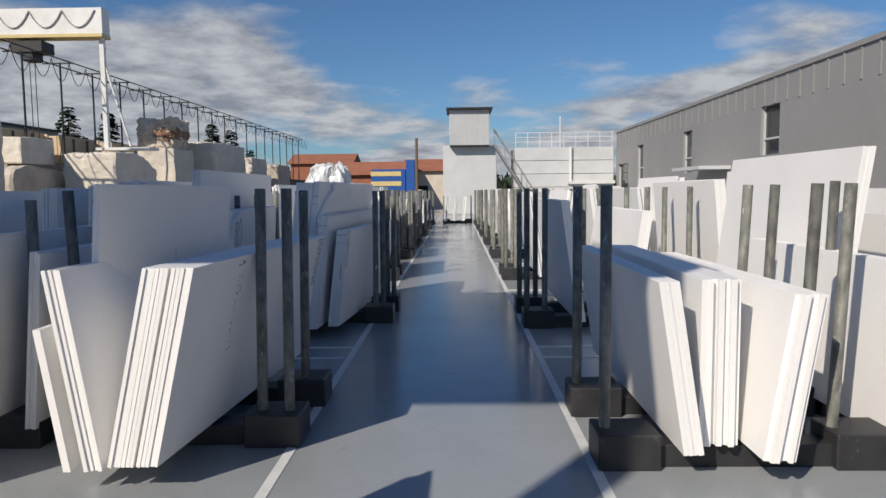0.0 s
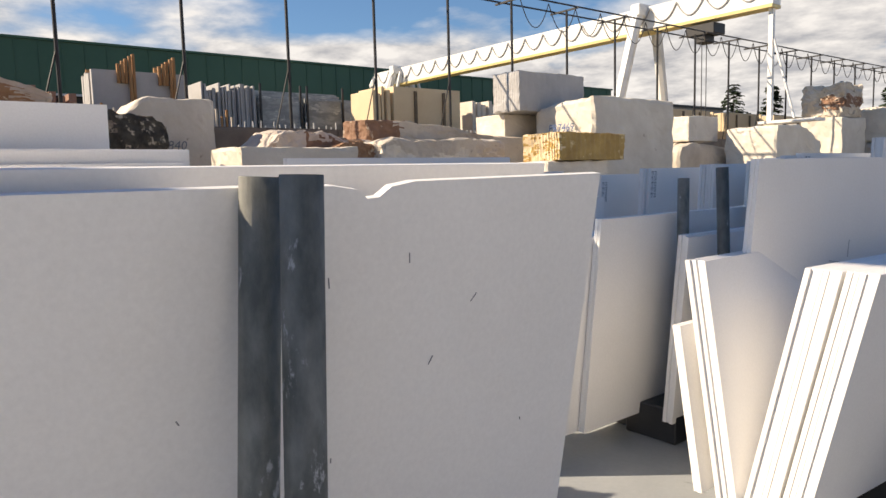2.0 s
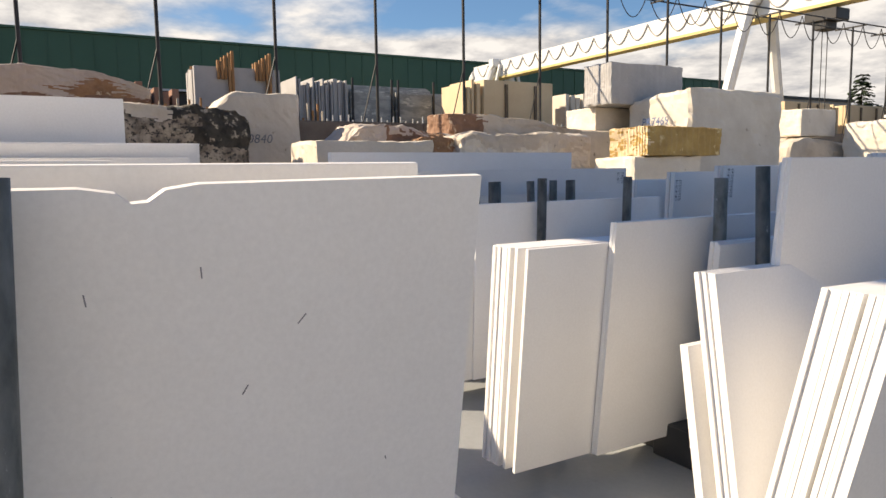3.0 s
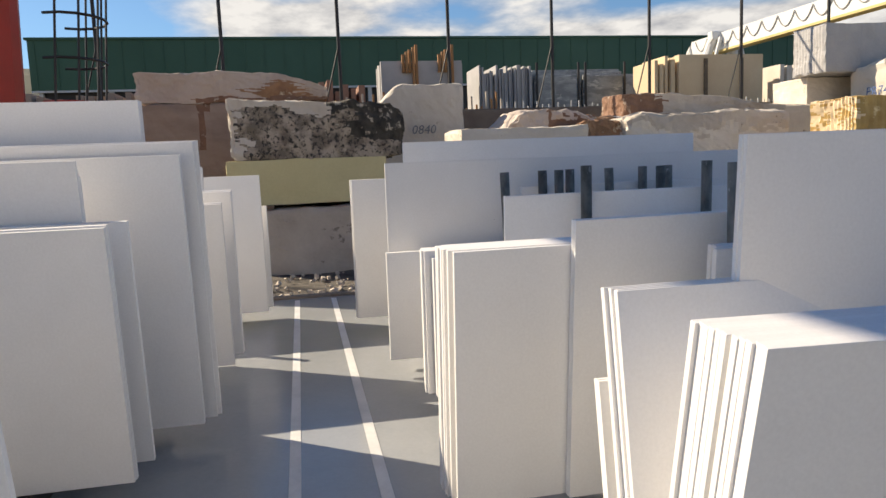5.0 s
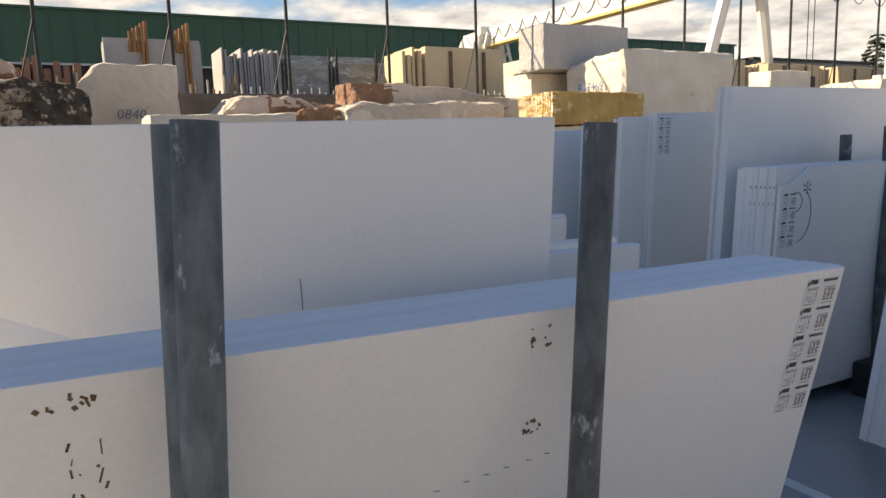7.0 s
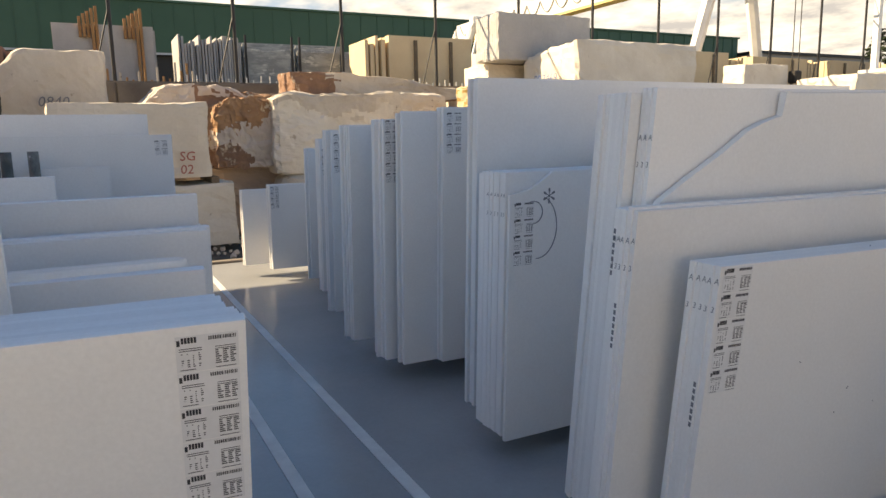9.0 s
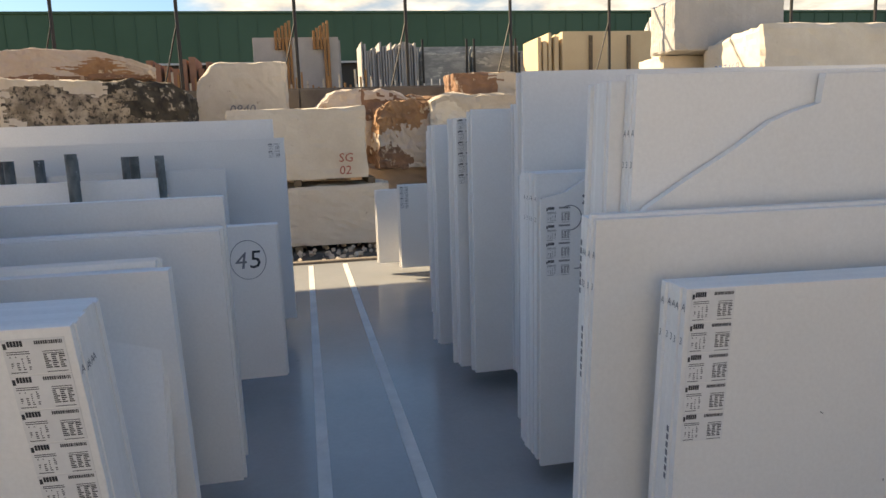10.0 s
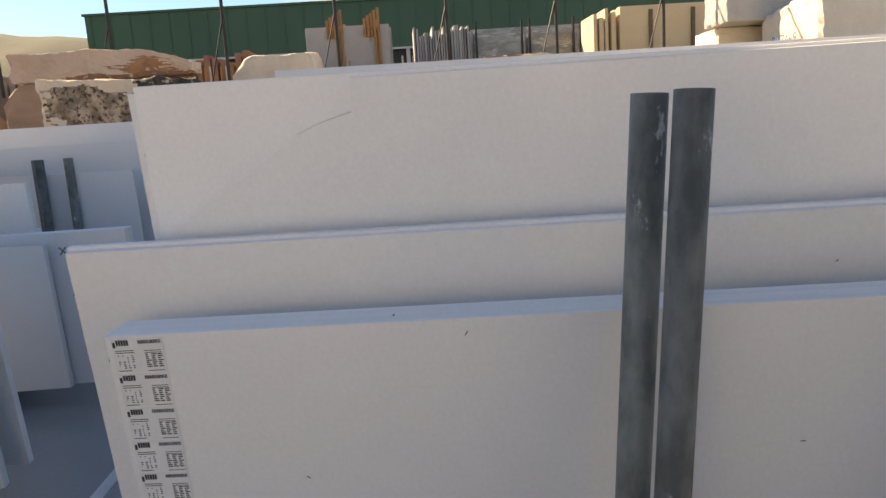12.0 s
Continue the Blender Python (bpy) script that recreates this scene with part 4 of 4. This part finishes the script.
part("trolley", boxes_bm([(28.2, 29.7, -0.5, 0.5, gz - 1.95, gz - 1.45), (28.6, 29.2, -0.4, 0.4, gz - 2.3, gz - 1.9)], 0.03), M_DARKSTEEL_AND_SHADE, cr)
for y in (-0.2, 0.2):
    part("hoist_rope", tube_bm((28.9, y, gz - 2.3), (28.9, y, gz - 6.0), 0.02, 5), M_DARKSTEEL_AND_SHADE, cr)
part("hook_block", box_bm(28.7, 29.1, -0.2, 0.2, gz - 6.5, gz - 6.0, 0.05), M_DARKSTEEL_AND_SHADE, cr)
part("ladder_mast", boxes_bm([(32.1, 32.3, -0.1, 0.1, gz - 6.3, gz + 0.05)]), M_WHITEPAINT, cr)
part("stay", tube_bm((32.2, 0, gz - 2.2), (33.3, 0, gz - 6.2), 0.06, 6), M_WHITEPAINT, cr)
part("service_platform", box_bm(31.9, 34.4, -0.5, 0.5, gz - 6.4, gz - 6.28), M_WHITEPAINT, cr)

# ---- red caged ladder ----
rl = thing("caged_ladder", "red steel mast with a dark ladder safety cage", "ladder", at=(-9.4, 1.3, G))
part("mast", tube_bm((0, -0.5, 0), (0, -0.1, 6.55), 0.55, 14, r2=0.38), M_RED, rl)
part("mast_foot", box_bm(-0.6, 0.6, -1.3, -0.1, 0, 0.3, 0.03), M_RED, rl)
for k in range(6):
    z = 2.3 + k * 0.62
    bm = bmesh.new()
    pts = [Vector((0.62 * math.cos(t), 0.75 + 0.05 * k + 0.5 * math.sin(t), z)) for t in [math.pi * i / 7 - 0.4 for i in range(10)]]
    sweep_bm(pts, 0.022, bm)
    part("cage_hoop", bm, M_RED if k < 2 else M_DARKSTEEL_AND_SHADE, rl)
for t in (0.0, 0.6, 1.2, 1.8, 2.4, 3.0):
    part("cage_bar", tube_bm((0.62 * math.cos(t), 0.72 + 0.5 * math.sin(t), 2.2), (0.62 * math.cos(t), 1.0 + 0.5 * math.sin(t), 5.6), 0.018, 5), M_DARKSTEEL_AND_SHADE, rl)

# unseen shade caster added high above the yard; shades the second and third bays
cb = thing("shade_deck", "unseen red deck added high above the slab yard to cast shade", "crane bridge", at=(-10.2, 0.70, 0))
part("deck", box_bm(0, 9.4, 0, 4.75, 6.85, 7.0), M_RED, cb)
for y in (0.0, 4.55):
    part("girder", box_bm(0, 9.4, y, y + 0.2, 6.35, 6.845), M_RED, cb)
for x in (0.3, 9.0):
    part("leg", box_bm(x, x + 0.25, 0.0, 0.25, -0.3 if x < 5 else 0.0, 6.345), M_RED, cb)

# ---- building along the far side of the yard ----
gb = thing("factory_building", "long grey metal-clad factory building with narrow tall windows", "building", at=(12.75, -12, 0))
wins = [(37.6, 39.0, 2.62, 4.25), (45.9, 47.1, 2.24, 4.09), (53.9, 55.2, 1.99, 4.0), (57.2, 59.9, 0.0, 3.1), (20, 21.2, 2.6, 4.25), (29, 30.3, 2.6, 4.25)]
ys = sorted(wins)
cursor = 0.0
for y0, y1, z0, z1 in ys:
    part("wall", box_bm(0, 0.3, cursor, y0, 0, 5.12), M_GREYCLAD, gb)
    if z0 > 0:
        part("wall", box_bm(0, 0.3, y0, y1, 0, z0), M_GREYCLAD, gb)
    part("wall", box_bm(0, 0.3, y0, y1, z1, 5.12), M_GREYCLAD, gb)
    w = part("window", box_bm(0.16, 0.2, y0, y1, z0, z1), M_GLASS, gb)
    part("frame", boxes_bm([(0.1, 0.22, y0, y0 + 0.07, z0, z1), (0.1, 0.22, y1 - 0.07, y1, z0, z1), (0.1, 0.22, y0 + 0.07, y1 - 0.07, (z0 + z1) / 2 - 0.3, (z0 + z1) / 2 - 0.24)]), M_PALECLAD, w)
    cursor = y1
part("wall", box_bm(0, 0.3, cursor, 60.4, 0, 5.12), M_GREYCLAD, gb)
part("roof", box_bm(-0.06, 18, -0.1, 60.5, 5.12, 5.26), M_GREYCLAD, gb)
part("end_wall", box_bm(0.3, 18, 60.1, 60.4, 0, 5.12), M_GREYCLAD, gb)
for i in range(75):
    part("cladding_rib", box_bm(-0.03, -0.001, 0.3 + i * 0.8, 0.38 + i * 0.8, 4.27, 5.1), M_GREYCLAD, gb)
part("canopy", box_bm(-1.2, -0.002, 41.5, 44.8, 2.25, 2.38), M_PALECLAD, gb)

# ---- the far end of the aisle ----
tw = thing("silo_cabin", "small corrugated cabin raised on a pale concrete block", "cabin", at=(1.5, 48.5, 0))
part("base", box_bm(0, 3.5, 0, 4, 0, 4.45, 0.03), M_PALECLAD, tw)
part("cabin", box_bm(0.45, 3.0, -0.6, 2.4, 4.455, 6.7), M_CORR, tw)
for i in range(22):
    part("corrugation", box_bm(0.48 + i * 0.115, 0.53 + i * 0.115, -0.64, -0.601, 4.46, 6.68), M_CORR, tw)
part("roof", box_bm(0.25, 3.2, -0.95, 2.7, 6.705, 6.82), M_DARKSTEEL_AND_SHADE, tw)
part("underside", box_bm(0.45, 3.0, -0.6, -0.02, 4.36, 4.452), M_DARKSTEEL_AND_SHADE, tw)
st = thing("steel_stair", "galvanised steel stair climbing to the cabin", "stair", at=(4.6, 47.9, 0))
for s in (0, 0.8):
    part("stringer", tube_bm((3.0, s, 0.1), (0.2, s, 4.5), 0.06, 6), M_GREYCLAD, st)
    part("handrail", tube_bm((3.0, s, 1.1), (0.2, s, 5.5), 0.03, 6), M_GREYCLAD, st)
for i in range(14):
    t = (i + 0.5) / 14
    part("tread", box_bm(3.0 - 2.8 * t - 0.13, 3.0 - 2.8 * t + 0.13, 0.0, 0.8, 0.1 + 4.4 * t, 0.13 + 4.4 * t), M_GREYCLAD, st)
for i in range(5):
    t = i / 4
    part("baluster", tube_bm((3.0 - 2.8 * t, 0, 0.1 + 4.4 * t), (3.0 - 2.8 * t, 0, 1.1 + 4.4 * t), 0.025, 5), M_GREYCLAD, st)
tk = thing("panel_wall", "pale grey panel-walled tank room with a railed roof", "tank room", at=(6.2, 48.5, 0))
for i in range(5):
    part("panel", box_bm(0, 6.4, 0, 3.5, i * 0.86, i * 0.86 + 0.835, 0.02), M_PALECLAD, tk)
part("downpipe", tube_bm((3.6, -0.12, 1.6), (3.6, -0.12, 4.3), 0.09, 8), M_WHITEPAINT, tk)
part("ledge", box_bm(3.4, 6.4, -0.5, -0.01, 1.9, 2.1), M_WHITEPAINT, tk)
for i in range(9):
    part("rail_post", tube_bm((0.05 + i * 0.78, 0.05, 4.27), (0.05 + i * 0.78, 0.05, 5.25), 0.025, 5), M_WHITEPAINT, tk)
for z in (4.65, 4.95, 5.24):
    part("guard_rail", tube_bm((0.02, 0.05, z), (6.38, 0.05, z), 0.022, 5), M_WHITEPAINT, tk)
part("mast", tube_bm((3.1, 1.2, 4.25), (3.1, 1.2, 6.4), 0.04, 6), M_WHITEPAINT, tk)
vh = thing("stone_saw_frame", "blue and yellow painted block-cutting machine", "machine", at=(-3.3, 49, 0))
part("body", box_bm(0, 2.3, 0, 1.6, 1.0, 3.0, 0.05), M_BLUE, vh)
for z in (1.9, 2.55):
    part("band", box_bm(-0.02, 2.0, -0.03, -0.005, z, z + 0.3), M_YELLOWPAINT, vh)
part("column", box_bm(2.32, 2.9, 0, 0.8, 0, 3.6, 0.04), M_BLUE, vh)
part("base", box_bm(0.2, 2.8, 0.1, 1.5, 0, 0.995, 0.03), M_BLUE, vh)
for x, y, w, d, h, m in ((-9, 66, 7, 6, 3.4, M_BRICKWALL), (-2.5, 70, 8, 7, 3.8, M_CREAM), (-17, 84, 7, 7, 5.2, M_BRICKWALL)):
    h0 = thing("house", "small distant house with a low tiled roof", "house", "distant houses", at=(x, y, -0.35))
    part("wall", box_bm(0, w, 0, d, 0, h), m, h0)
    rb = bmesh.new()
    v = [rb.verts.new(p) for p in ((-0.4, -0.4, h), (w + 0.4, -0.4, h), (w + 0.4, d + 0.4, h), (-0.4, d + 0.4, h), (-0.4, d / 2, h + 1.3), (w + 0.4, d / 2, h + 1.3))]
    for f in ((0, 1, 5, 4), (2, 3, 4, 5), (0, 4, 3), (1, 2, 5), (0, 3, 2, 1)):
        rb.faces.new([v[i] for i in f])
    part("roof", rb, M_BRICKWALL, h0)
    for i in range(3):
        part("window", box_bm(w * (0.15 + 0.3 * i), w * (0.15 + 0.3 * i) + 0.9, -0.05, -0.004, 1.2, 2.4), M_GLASS, h0)
block("covered_load", -5.5, -3.2, 38, 41, 0.0, 2.9, M_SHEET, "load covered in crumpled white plastic sheet", 0.3, seg=10, seed=70, taper=0.25, cat="covered load")
tp = solid("utility_pole", tube_bm((-1.0, 62, -0.35), (-1.0, 62, 6.0), 0.12, 8), M_OLDTIMBER, "thin wooden utility pole in the distance", "pole")
bnk = solid("waste_bin", tube_bm((1.0, 21.4, 0), (1.0, 21.4, 0.95), 0.28, 14, r2=0.33), M_BLACK, "black plastic bin standing among the racks", "bin")
for i in range(3):
    far_stack(2.0 + 0.42 * i, 35.2, 36.6, 1.25, 6, 4, 0.03, "slab stacks across the aisle's end")


rack(1.7, 3.1, 35.9, [(3.05, 0, 0), (1.75, 0, 0)], 1.3)


# ---- trees and hills ----
def conifer(x, y, z, h, seed):
    rnd = random.Random(seed)
    t = thing("conifer", "dark green conifer with ragged drooping branches", "tree", "conifers behind the fence", at=(x, y, z))
    part("trunk", tube_bm((0, 0, 0), (0, 0, h * 0.96), h * 0.022, 7, r2=0.02), M_BARK, t)
    bm = bmesh.new()
    for i in range(34):
        f = 0.14 + 0.84 * i / 33
        reach = h * 0.24 * (1 - f) ** 0.8 * rnd.uniform(0.6, 1.2) + 0.1
        for j in range(6):
            a = rnd.uniform(0, 6.28)
            p0 = Vector((0, 0, h * f))
            d = Vector((math.cos(a), math.sin(a), rnd.uniform(-0.35, 0.1)))
            side = Vector((-d.y, d.x, 0))
            for k in range(5):
                c = p0 + d * reach * (0.25 + 0.18 * k)
                s = h * 0.035 * rnd.uniform(0.6, 1.4)
                for sg in (-1, 1):
                    tip = c + (d * 0.8 + side * sg) * s + Vector((0, 0, -s * rnd.uniform(0.1, 0.7)))
                    bm.faces.new([bm.verts.new(q) for q in (c, c + d * s, tip)])
    part("crown", bm, M_LEAF, t)


for i, (dx, dy, dist, top) in enumerate(((-0.488, 0.873, 80, 0.112), (-0.448, 0.894, 86, 0.108), (-0.379, 0.925, 92, 0.095), (-0.331, 0.944, 84, 0.096), (-0.308, 0.951, 88, 0.088), (-0.40, 0.915, 110, 0.075), (-0.285, 0.958, 100, 0.06))):
    conifer(2.37 + dx * dist, 2.9 + dy * dist, -0.4, 1.53 + top * dist + 0.4, i)


def bush_row(x0, y0, x1, y1, n, seed):
    rnd = random.Random(seed)
    bm = bmesh.new()
    for i in range(n):
        t = rnd.random()
        c = Vector((x0 + (x1 - x0) * t, y0 + (y1 - y0) * t, 0)) + Vector((rnd.uniform(-3, 3), rnd.uniform(-3, 3), rnd.uniform(0, 2.2 + 2.2 * abs(noise.noise((t * 9, seed, 0))))))
        s = rnd.uniform(0.2, 0.6)
        e = Euler([rnd.uniform(0, 6) for _ in range(3)]).to_matrix()
        bm.faces.new([bm.verts.new(c + e @ Vector(q) * s) for q in ((-1, -0.5, 0), (1, -0.5, 0), (0, 1, 0))])
    solid("far_shrubs", bm, M_LEAF, "distant dark shrubs and trees beyond the yard", "shrubs", kind="stuff")


bush_row(-34, 92, -4, 84, 3500, 3)
bush_row(-6, 92, 20, 80, 2500, 5)


def hill(name, x0, y0, x1, y1, height, seed, base=0.35):
    bm = bmesh.new()
    n = 60
    d = Vector((x1 - x0, y1 - y0, 0))
    out = Vector((d.y, -d.x, 0)).normalized()
    if out.dot(Vector((x0 + x1, y0 + y1, 0))) < 0:
        out = -out
    rows = []
    for r in range(9):
        f = r / 8
        row = []
        for i in range(n + 1):
            t = i / n
            p = Vector((x0, y0, 0)) + d * t + out * f * 200
            crest = base + (1 - base) * (0.5 + 0.5 * noise.noise((t * 2.5 + seed, 0, 0))) * math.sin(math.pi * min(1, max(0.02, t)))
            row.append(bm.verts.new(p + Vector((0, 0, -3 + height * crest * math.sin(f * math.pi / 2) + 3 * noise.noise((t * 20, f * 4, seed))))))
        rows.append(row)
    for a, b in zip(rows, rows[1:]):
        for i in range(n):
            bm.faces.new((a[i], a[i + 1], b[i + 1], b[i]))
    solid(name, bm, M_HILL, "low scrub-covered hillside on the horizon", "hill", kind="structure", smooth=True)


hill("backdrop_hill_1", -300, -700, -270, 60, 128, 1)
hill("backdrop_hill_2", -420, 230, 60, 480, 40, 4)
hill("backdrop_hill_3", 0, 480, 420, 420, 26, 8)


# ---- labels, marks and writing ----
ON_FACE = Matrix(((0, 0, 1, 0), (1, 0, 0, 0), (0, 1, 0, 0), (0, 0, 0, 1)))
ON_END = Matrix(((1, 0, 0, 0), (0, 0, -1, 0), (0, 1, 0, 0), (0, 0, 0, 1)))


def written(text, size, mat, parent, m, name="handwriting", shear=0.0):
    cu = bpy.data.curves.new("text", "FONT")
    cu.body, cu.size, cu.shear, cu.resolution_u = text, size, shear, 2
    tmp = bpy.data.objects.new("text", cu)
    me = bpy.data.meshes.new_from_object(tmp)
    bpy.data.objects.remove(tmp)
    me.name = name
    me.materials.append(mat)
    ob = new(name, me)
    ob.parent = parent
    ob.matrix_local = m
    return ob


LABEL_MESH = {}


def paper_label(parent, y, z, w=0.105, h=0.078, x=0.0012, faint=False):
    """A printed paper label on the slab's face, its top edge at z."""
    key = (w, h)
    if key not in LABEL_MESH:
        rnd = random.Random(5)
        bars = bmesh.new()

        def bar(u0, u1, v0, v1):
            box_bm(0.0006, 0.0012, u0 * w, u1 * w, -v1 * h, -v0 * h, bm=bars)

        bar(0.02, 0.07, 0.10, 0.26)
        for i in range(5):
            bar(0.09 + i * 0.05, 0.13 + i * 0.05, 0.04, 0.2)
        u = 0.52
        while u < 0.95:
            d = rnd.uniform(0.008, 0.028)
            bar(u, u + d, 0.06, 0.16)
            u += d + 0.012
        for v in (0.34, 0.40, 0.93):
            bar(0.05, rnd.uniform(0.3, 0.5), v, v + 0.018)
            bar(0.62, 0.95, v + 0.02, v + 0.035)
        for i in range(4):
            for j in range(7):
                if rnd.random() < 0.75:
                    bar(0.08 + i * 0.09, 0.08 + i * 0.09 + rnd.uniform(0.01, 0.045), 0.48 + j * 0.06, 0.505 + j * 0.06)
        for i in range(3):
            for j in range(7):
                bar(0.62 + i * 0.12, 0.62 + i * 0.12 + rnd.uniform(0.05, 0.1), 0.46 + j * 0.06, 0.49 + j * 0.06)
        LABEL_MESH[key] = (mesh_of(box_bm(0, 0.0006, 0, w, -h, 0), "paper_label", M_PAPER), mesh_of(bars, "print", M_INK))
    pm, im = LABEL_MESH[key]
    p = part("paper_label", pm, None, parent, "white paper label with printed barcodes")
    p.location = (x, y, z)
    part("print", im, None, p, "black barcode and rows of small print")


def label_column(parent, y, top, n, w=0.105, h=0.078):
    for i in range(n):
        paper_label(parent, y, top - i * h, w, h - 0.003)


def end_marks(slabs, z, marks=(("A", 0.0), ("3", -0.085)), size=0.026, mat=M_PENCIL):
    """One handwritten letter on the end of each slab."""
    for sl in slabs:
        for ch, dz in marks:
            written(ch, size, mat, sl, Matrix.Translation((-0.017, -0.0012, z + dz)) @ ON_END, "end_mark", 0.1)


label_column(lab[0], 0.012, 1.005, 5)
label_column(stk[0], 2.33, 1.02, 5, 0.115, 0.08)
label_column(c1[0], 0.02, 1.12, 4, 0.105, 0.072)
label_column(dst[0], 0.01, 1.485, 6, 0.09, 0.062)
label_column(fst[0], 0.01, 0.90, 4, 0.09, 0.06)
label_column(s_near[0], 0.02, 1.52, 4, 0.10, 0.06)
label_column(s_mid[0], 0.02, 1.42, 5, 0.10, 0.06)
label_column(s_far[0], 0.02, 1.30, 4, 0.10, 0.06)
label_column(board[0], 2.88, 1.40, 2, 0.09, 0.055)
end_marks(lab, 0.955)
end_marks(c3, 1.06)
end_marks(bk, 1.36)
end_marks(c1b[:6], 1.12)
for sl in stk:
    written("A", 0.026, M_PENCIL, sl, Matrix.Translation((-0.004, sl.dimensions.y + 0.0012, 0.93)) @ Matrix(((-1, 0, 0, 0), (0, 0, 1, 0), (0, 1, 0, 0), (0, 0, 0, 1))), "end_mark")
for sl, z in ((lab[1], 0.5), (c3[2], 0.72), (c3[4], 0.95)):
    bm = bmesh.new()
    for i in range(7):
        box_bm(-0.016, -0.006, -0.0012, -0.0004, z + i * 0.022, z + i * 0.022 + 0.015, bm=bm)
    part("end_mark", bm, M_PENCIL, sl, "illegible pencil marks along the slab end")


def ring(parent, y, z, ry, rz, mat, x=0.0014, a0=0, a1=360, r=0.0022):
    pts = [Vector((x, y + ry * math.cos(radians(a0 + (a1 - a0) * i / 36)), z + rz * math.sin(radians(a0 + (a1 - a0) * i / 36)))) for i in range(37)]
    part("marker_circle", sweep_bm(pts, r, seg=4), mat, parent, "hand-drawn marker circle")


ring(l3[0], 1.62, 0.73, 0.10, 0.115, M_PENCIL)
written("4", 0.14, M_PENCIL, l3[0], Matrix.Translation((0.0015, 1.54, 0.68)) @ ON_FACE, shear=0.15)
written("5", 0.15, M_INK, l3[0], Matrix.Translation((0.0015, 1.62, 0.68)) @ ON_FACE, shear=0.1)
written("x", 0.10, M_PENCIL, l3[0], Matrix.Translation((0.0015, 1.40, 0.80)) @ ON_FACE)
ring(c1[0], 0.15, 1.0, 0.10, 0.14, M_PENCIL, a0=-95, a1=75)
ring(c1[0], 0.12, 1.07, 0.05, 0.05, M_PENCIL, a0=-90, a1=120)
written("*", 0.16, M_PENCIL, c1[0], Matrix.Translation((0.0015, 0.17, 1.06)) @ ON_FACE)

# small wear marks, each on its slab
def scratch(parent, y, z, length, turn, mat=M_PENCIL, w=0.003):
    length, w = length * 0.65, w * 0.75
    bm = box_bm(0.0003, 0.0011, -w / 2, w / 2, -length / 2, length / 2)
    o = part("scratch", bm, mat, parent)
    o.matrix_local = Matrix.Translation((0, y, z)) @ pose(0, 0, 0, turn, 0, 0)


f1 = front_1[0]
for y, z, l, t in ((3.05, 1.28, 0.03, 5), (3.22, 1.18, 0.035, -40), (3.12, 1.06, 0.03, -30), (2.88, 1.25, 0.03, 8), (2.9, 0.9, 0.015, 0), (3.4, 0.86, 0.012, 20), (2.3, 1.3, 0.02, -10), (1.9, 1.1, 0.012, 0), (2.62, 1.05, 0.015, 30)):
    scratch(f1, y, z, l, t)
for y, z, l, t in ((2.85, 0.55, 0.05, 4), (2.62, 0.4, 0.02, 0)):
    scratch(f1, y, z, l, t, M_STAIN, 0.008)
scratch(tall_slab[0], 0.82, 0.99, 0.14, 2, M_PENCIL, 0.004)
scratch(tall_slab[0], 0.735, 0.925, 0.26, 82, M_PENCIL, 0.004)
tb0 = stk[0]
random.seed(8)
for i in range(26):
    scratch(tb0, 0.66 + random.choice((0, 0.04)) + random.uniform(-0.008, 0.008), random.uniform(0.45, 0.93), random.uniform(0.006, 0.05), random.uniform(-25, 25), M_INK if i % 2 else M_STAIN, random.uniform(0.002, 0.008))
for i in range(12):
    scratch(tb0, 0.64 + random.uniform(-0.03, 0.07), 1.005 + random.uniform(-0.02, 0.01), random.uniform(0.008, 0.022), random.uniform(-60, 60), M_STAIN, random.uniform(0.004, 0.012))
for cz in (0.98, 0.76):
    for i in range(9):
        scratch(tb0, 1.55 + random.uniform(-0.03, 0.03), cz + random.uniform(-0.025, 0.025), random.uniform(0.006, 0.02), random.uniform(-60, 60), M_STAIN, random.uniform(0.004, 0.012))
for i in range(14):
    scratch(tb0, 0.95 + i * 0.055 + random.uniform(-0.01, 0.01), 0.60 + i * 0.006, 0.022, 80, M_PENCIL, 0.003)
for sl in (crk, lab[0], c3[0], board[0], c1[0]):
    for i in range(12):
        scratch(sl, random.uniform(0.3, 2.4), random.uniform(0.2, 1.05), random.uniform(0.006, 0.02), random.uniform(0, 180), M_PENCIL, 0.003)

# writing on the quarry blocks
def block_text(text, size, mat, x, y, z, label, shear=0.0):
    ob = written(text, size, mat, None, Matrix.Translation((x, y, z)) @ ON_FACE, "block_marking", shear)
    return tagged(ob, label, "writing", kind="structure")


block_text("SG", 0.2, M_REDINK, -8.72, 9.72, 1.24, "red marker letters on a pale quarry block", 0.1)
block_text("02", 0.2, M_REDINK, -8.72, 9.72, 1.04, "red marker numbers on a pale quarry block", 0.1)
block_text("0840", 0.26, M_PENCIL, -12.2, 7.75, 2.22, "dark painted number on a cream quarry block", 0.2)
ob = written("PR7469", 0.3, M_BLUEINK, None, Matrix.Translation((-11.7, 18.25, 2.72)) @ ON_END, "block_marking", 0.1)
tagged(ob, "blue painted letters on a very large quarry block", "writing", kind="structure")
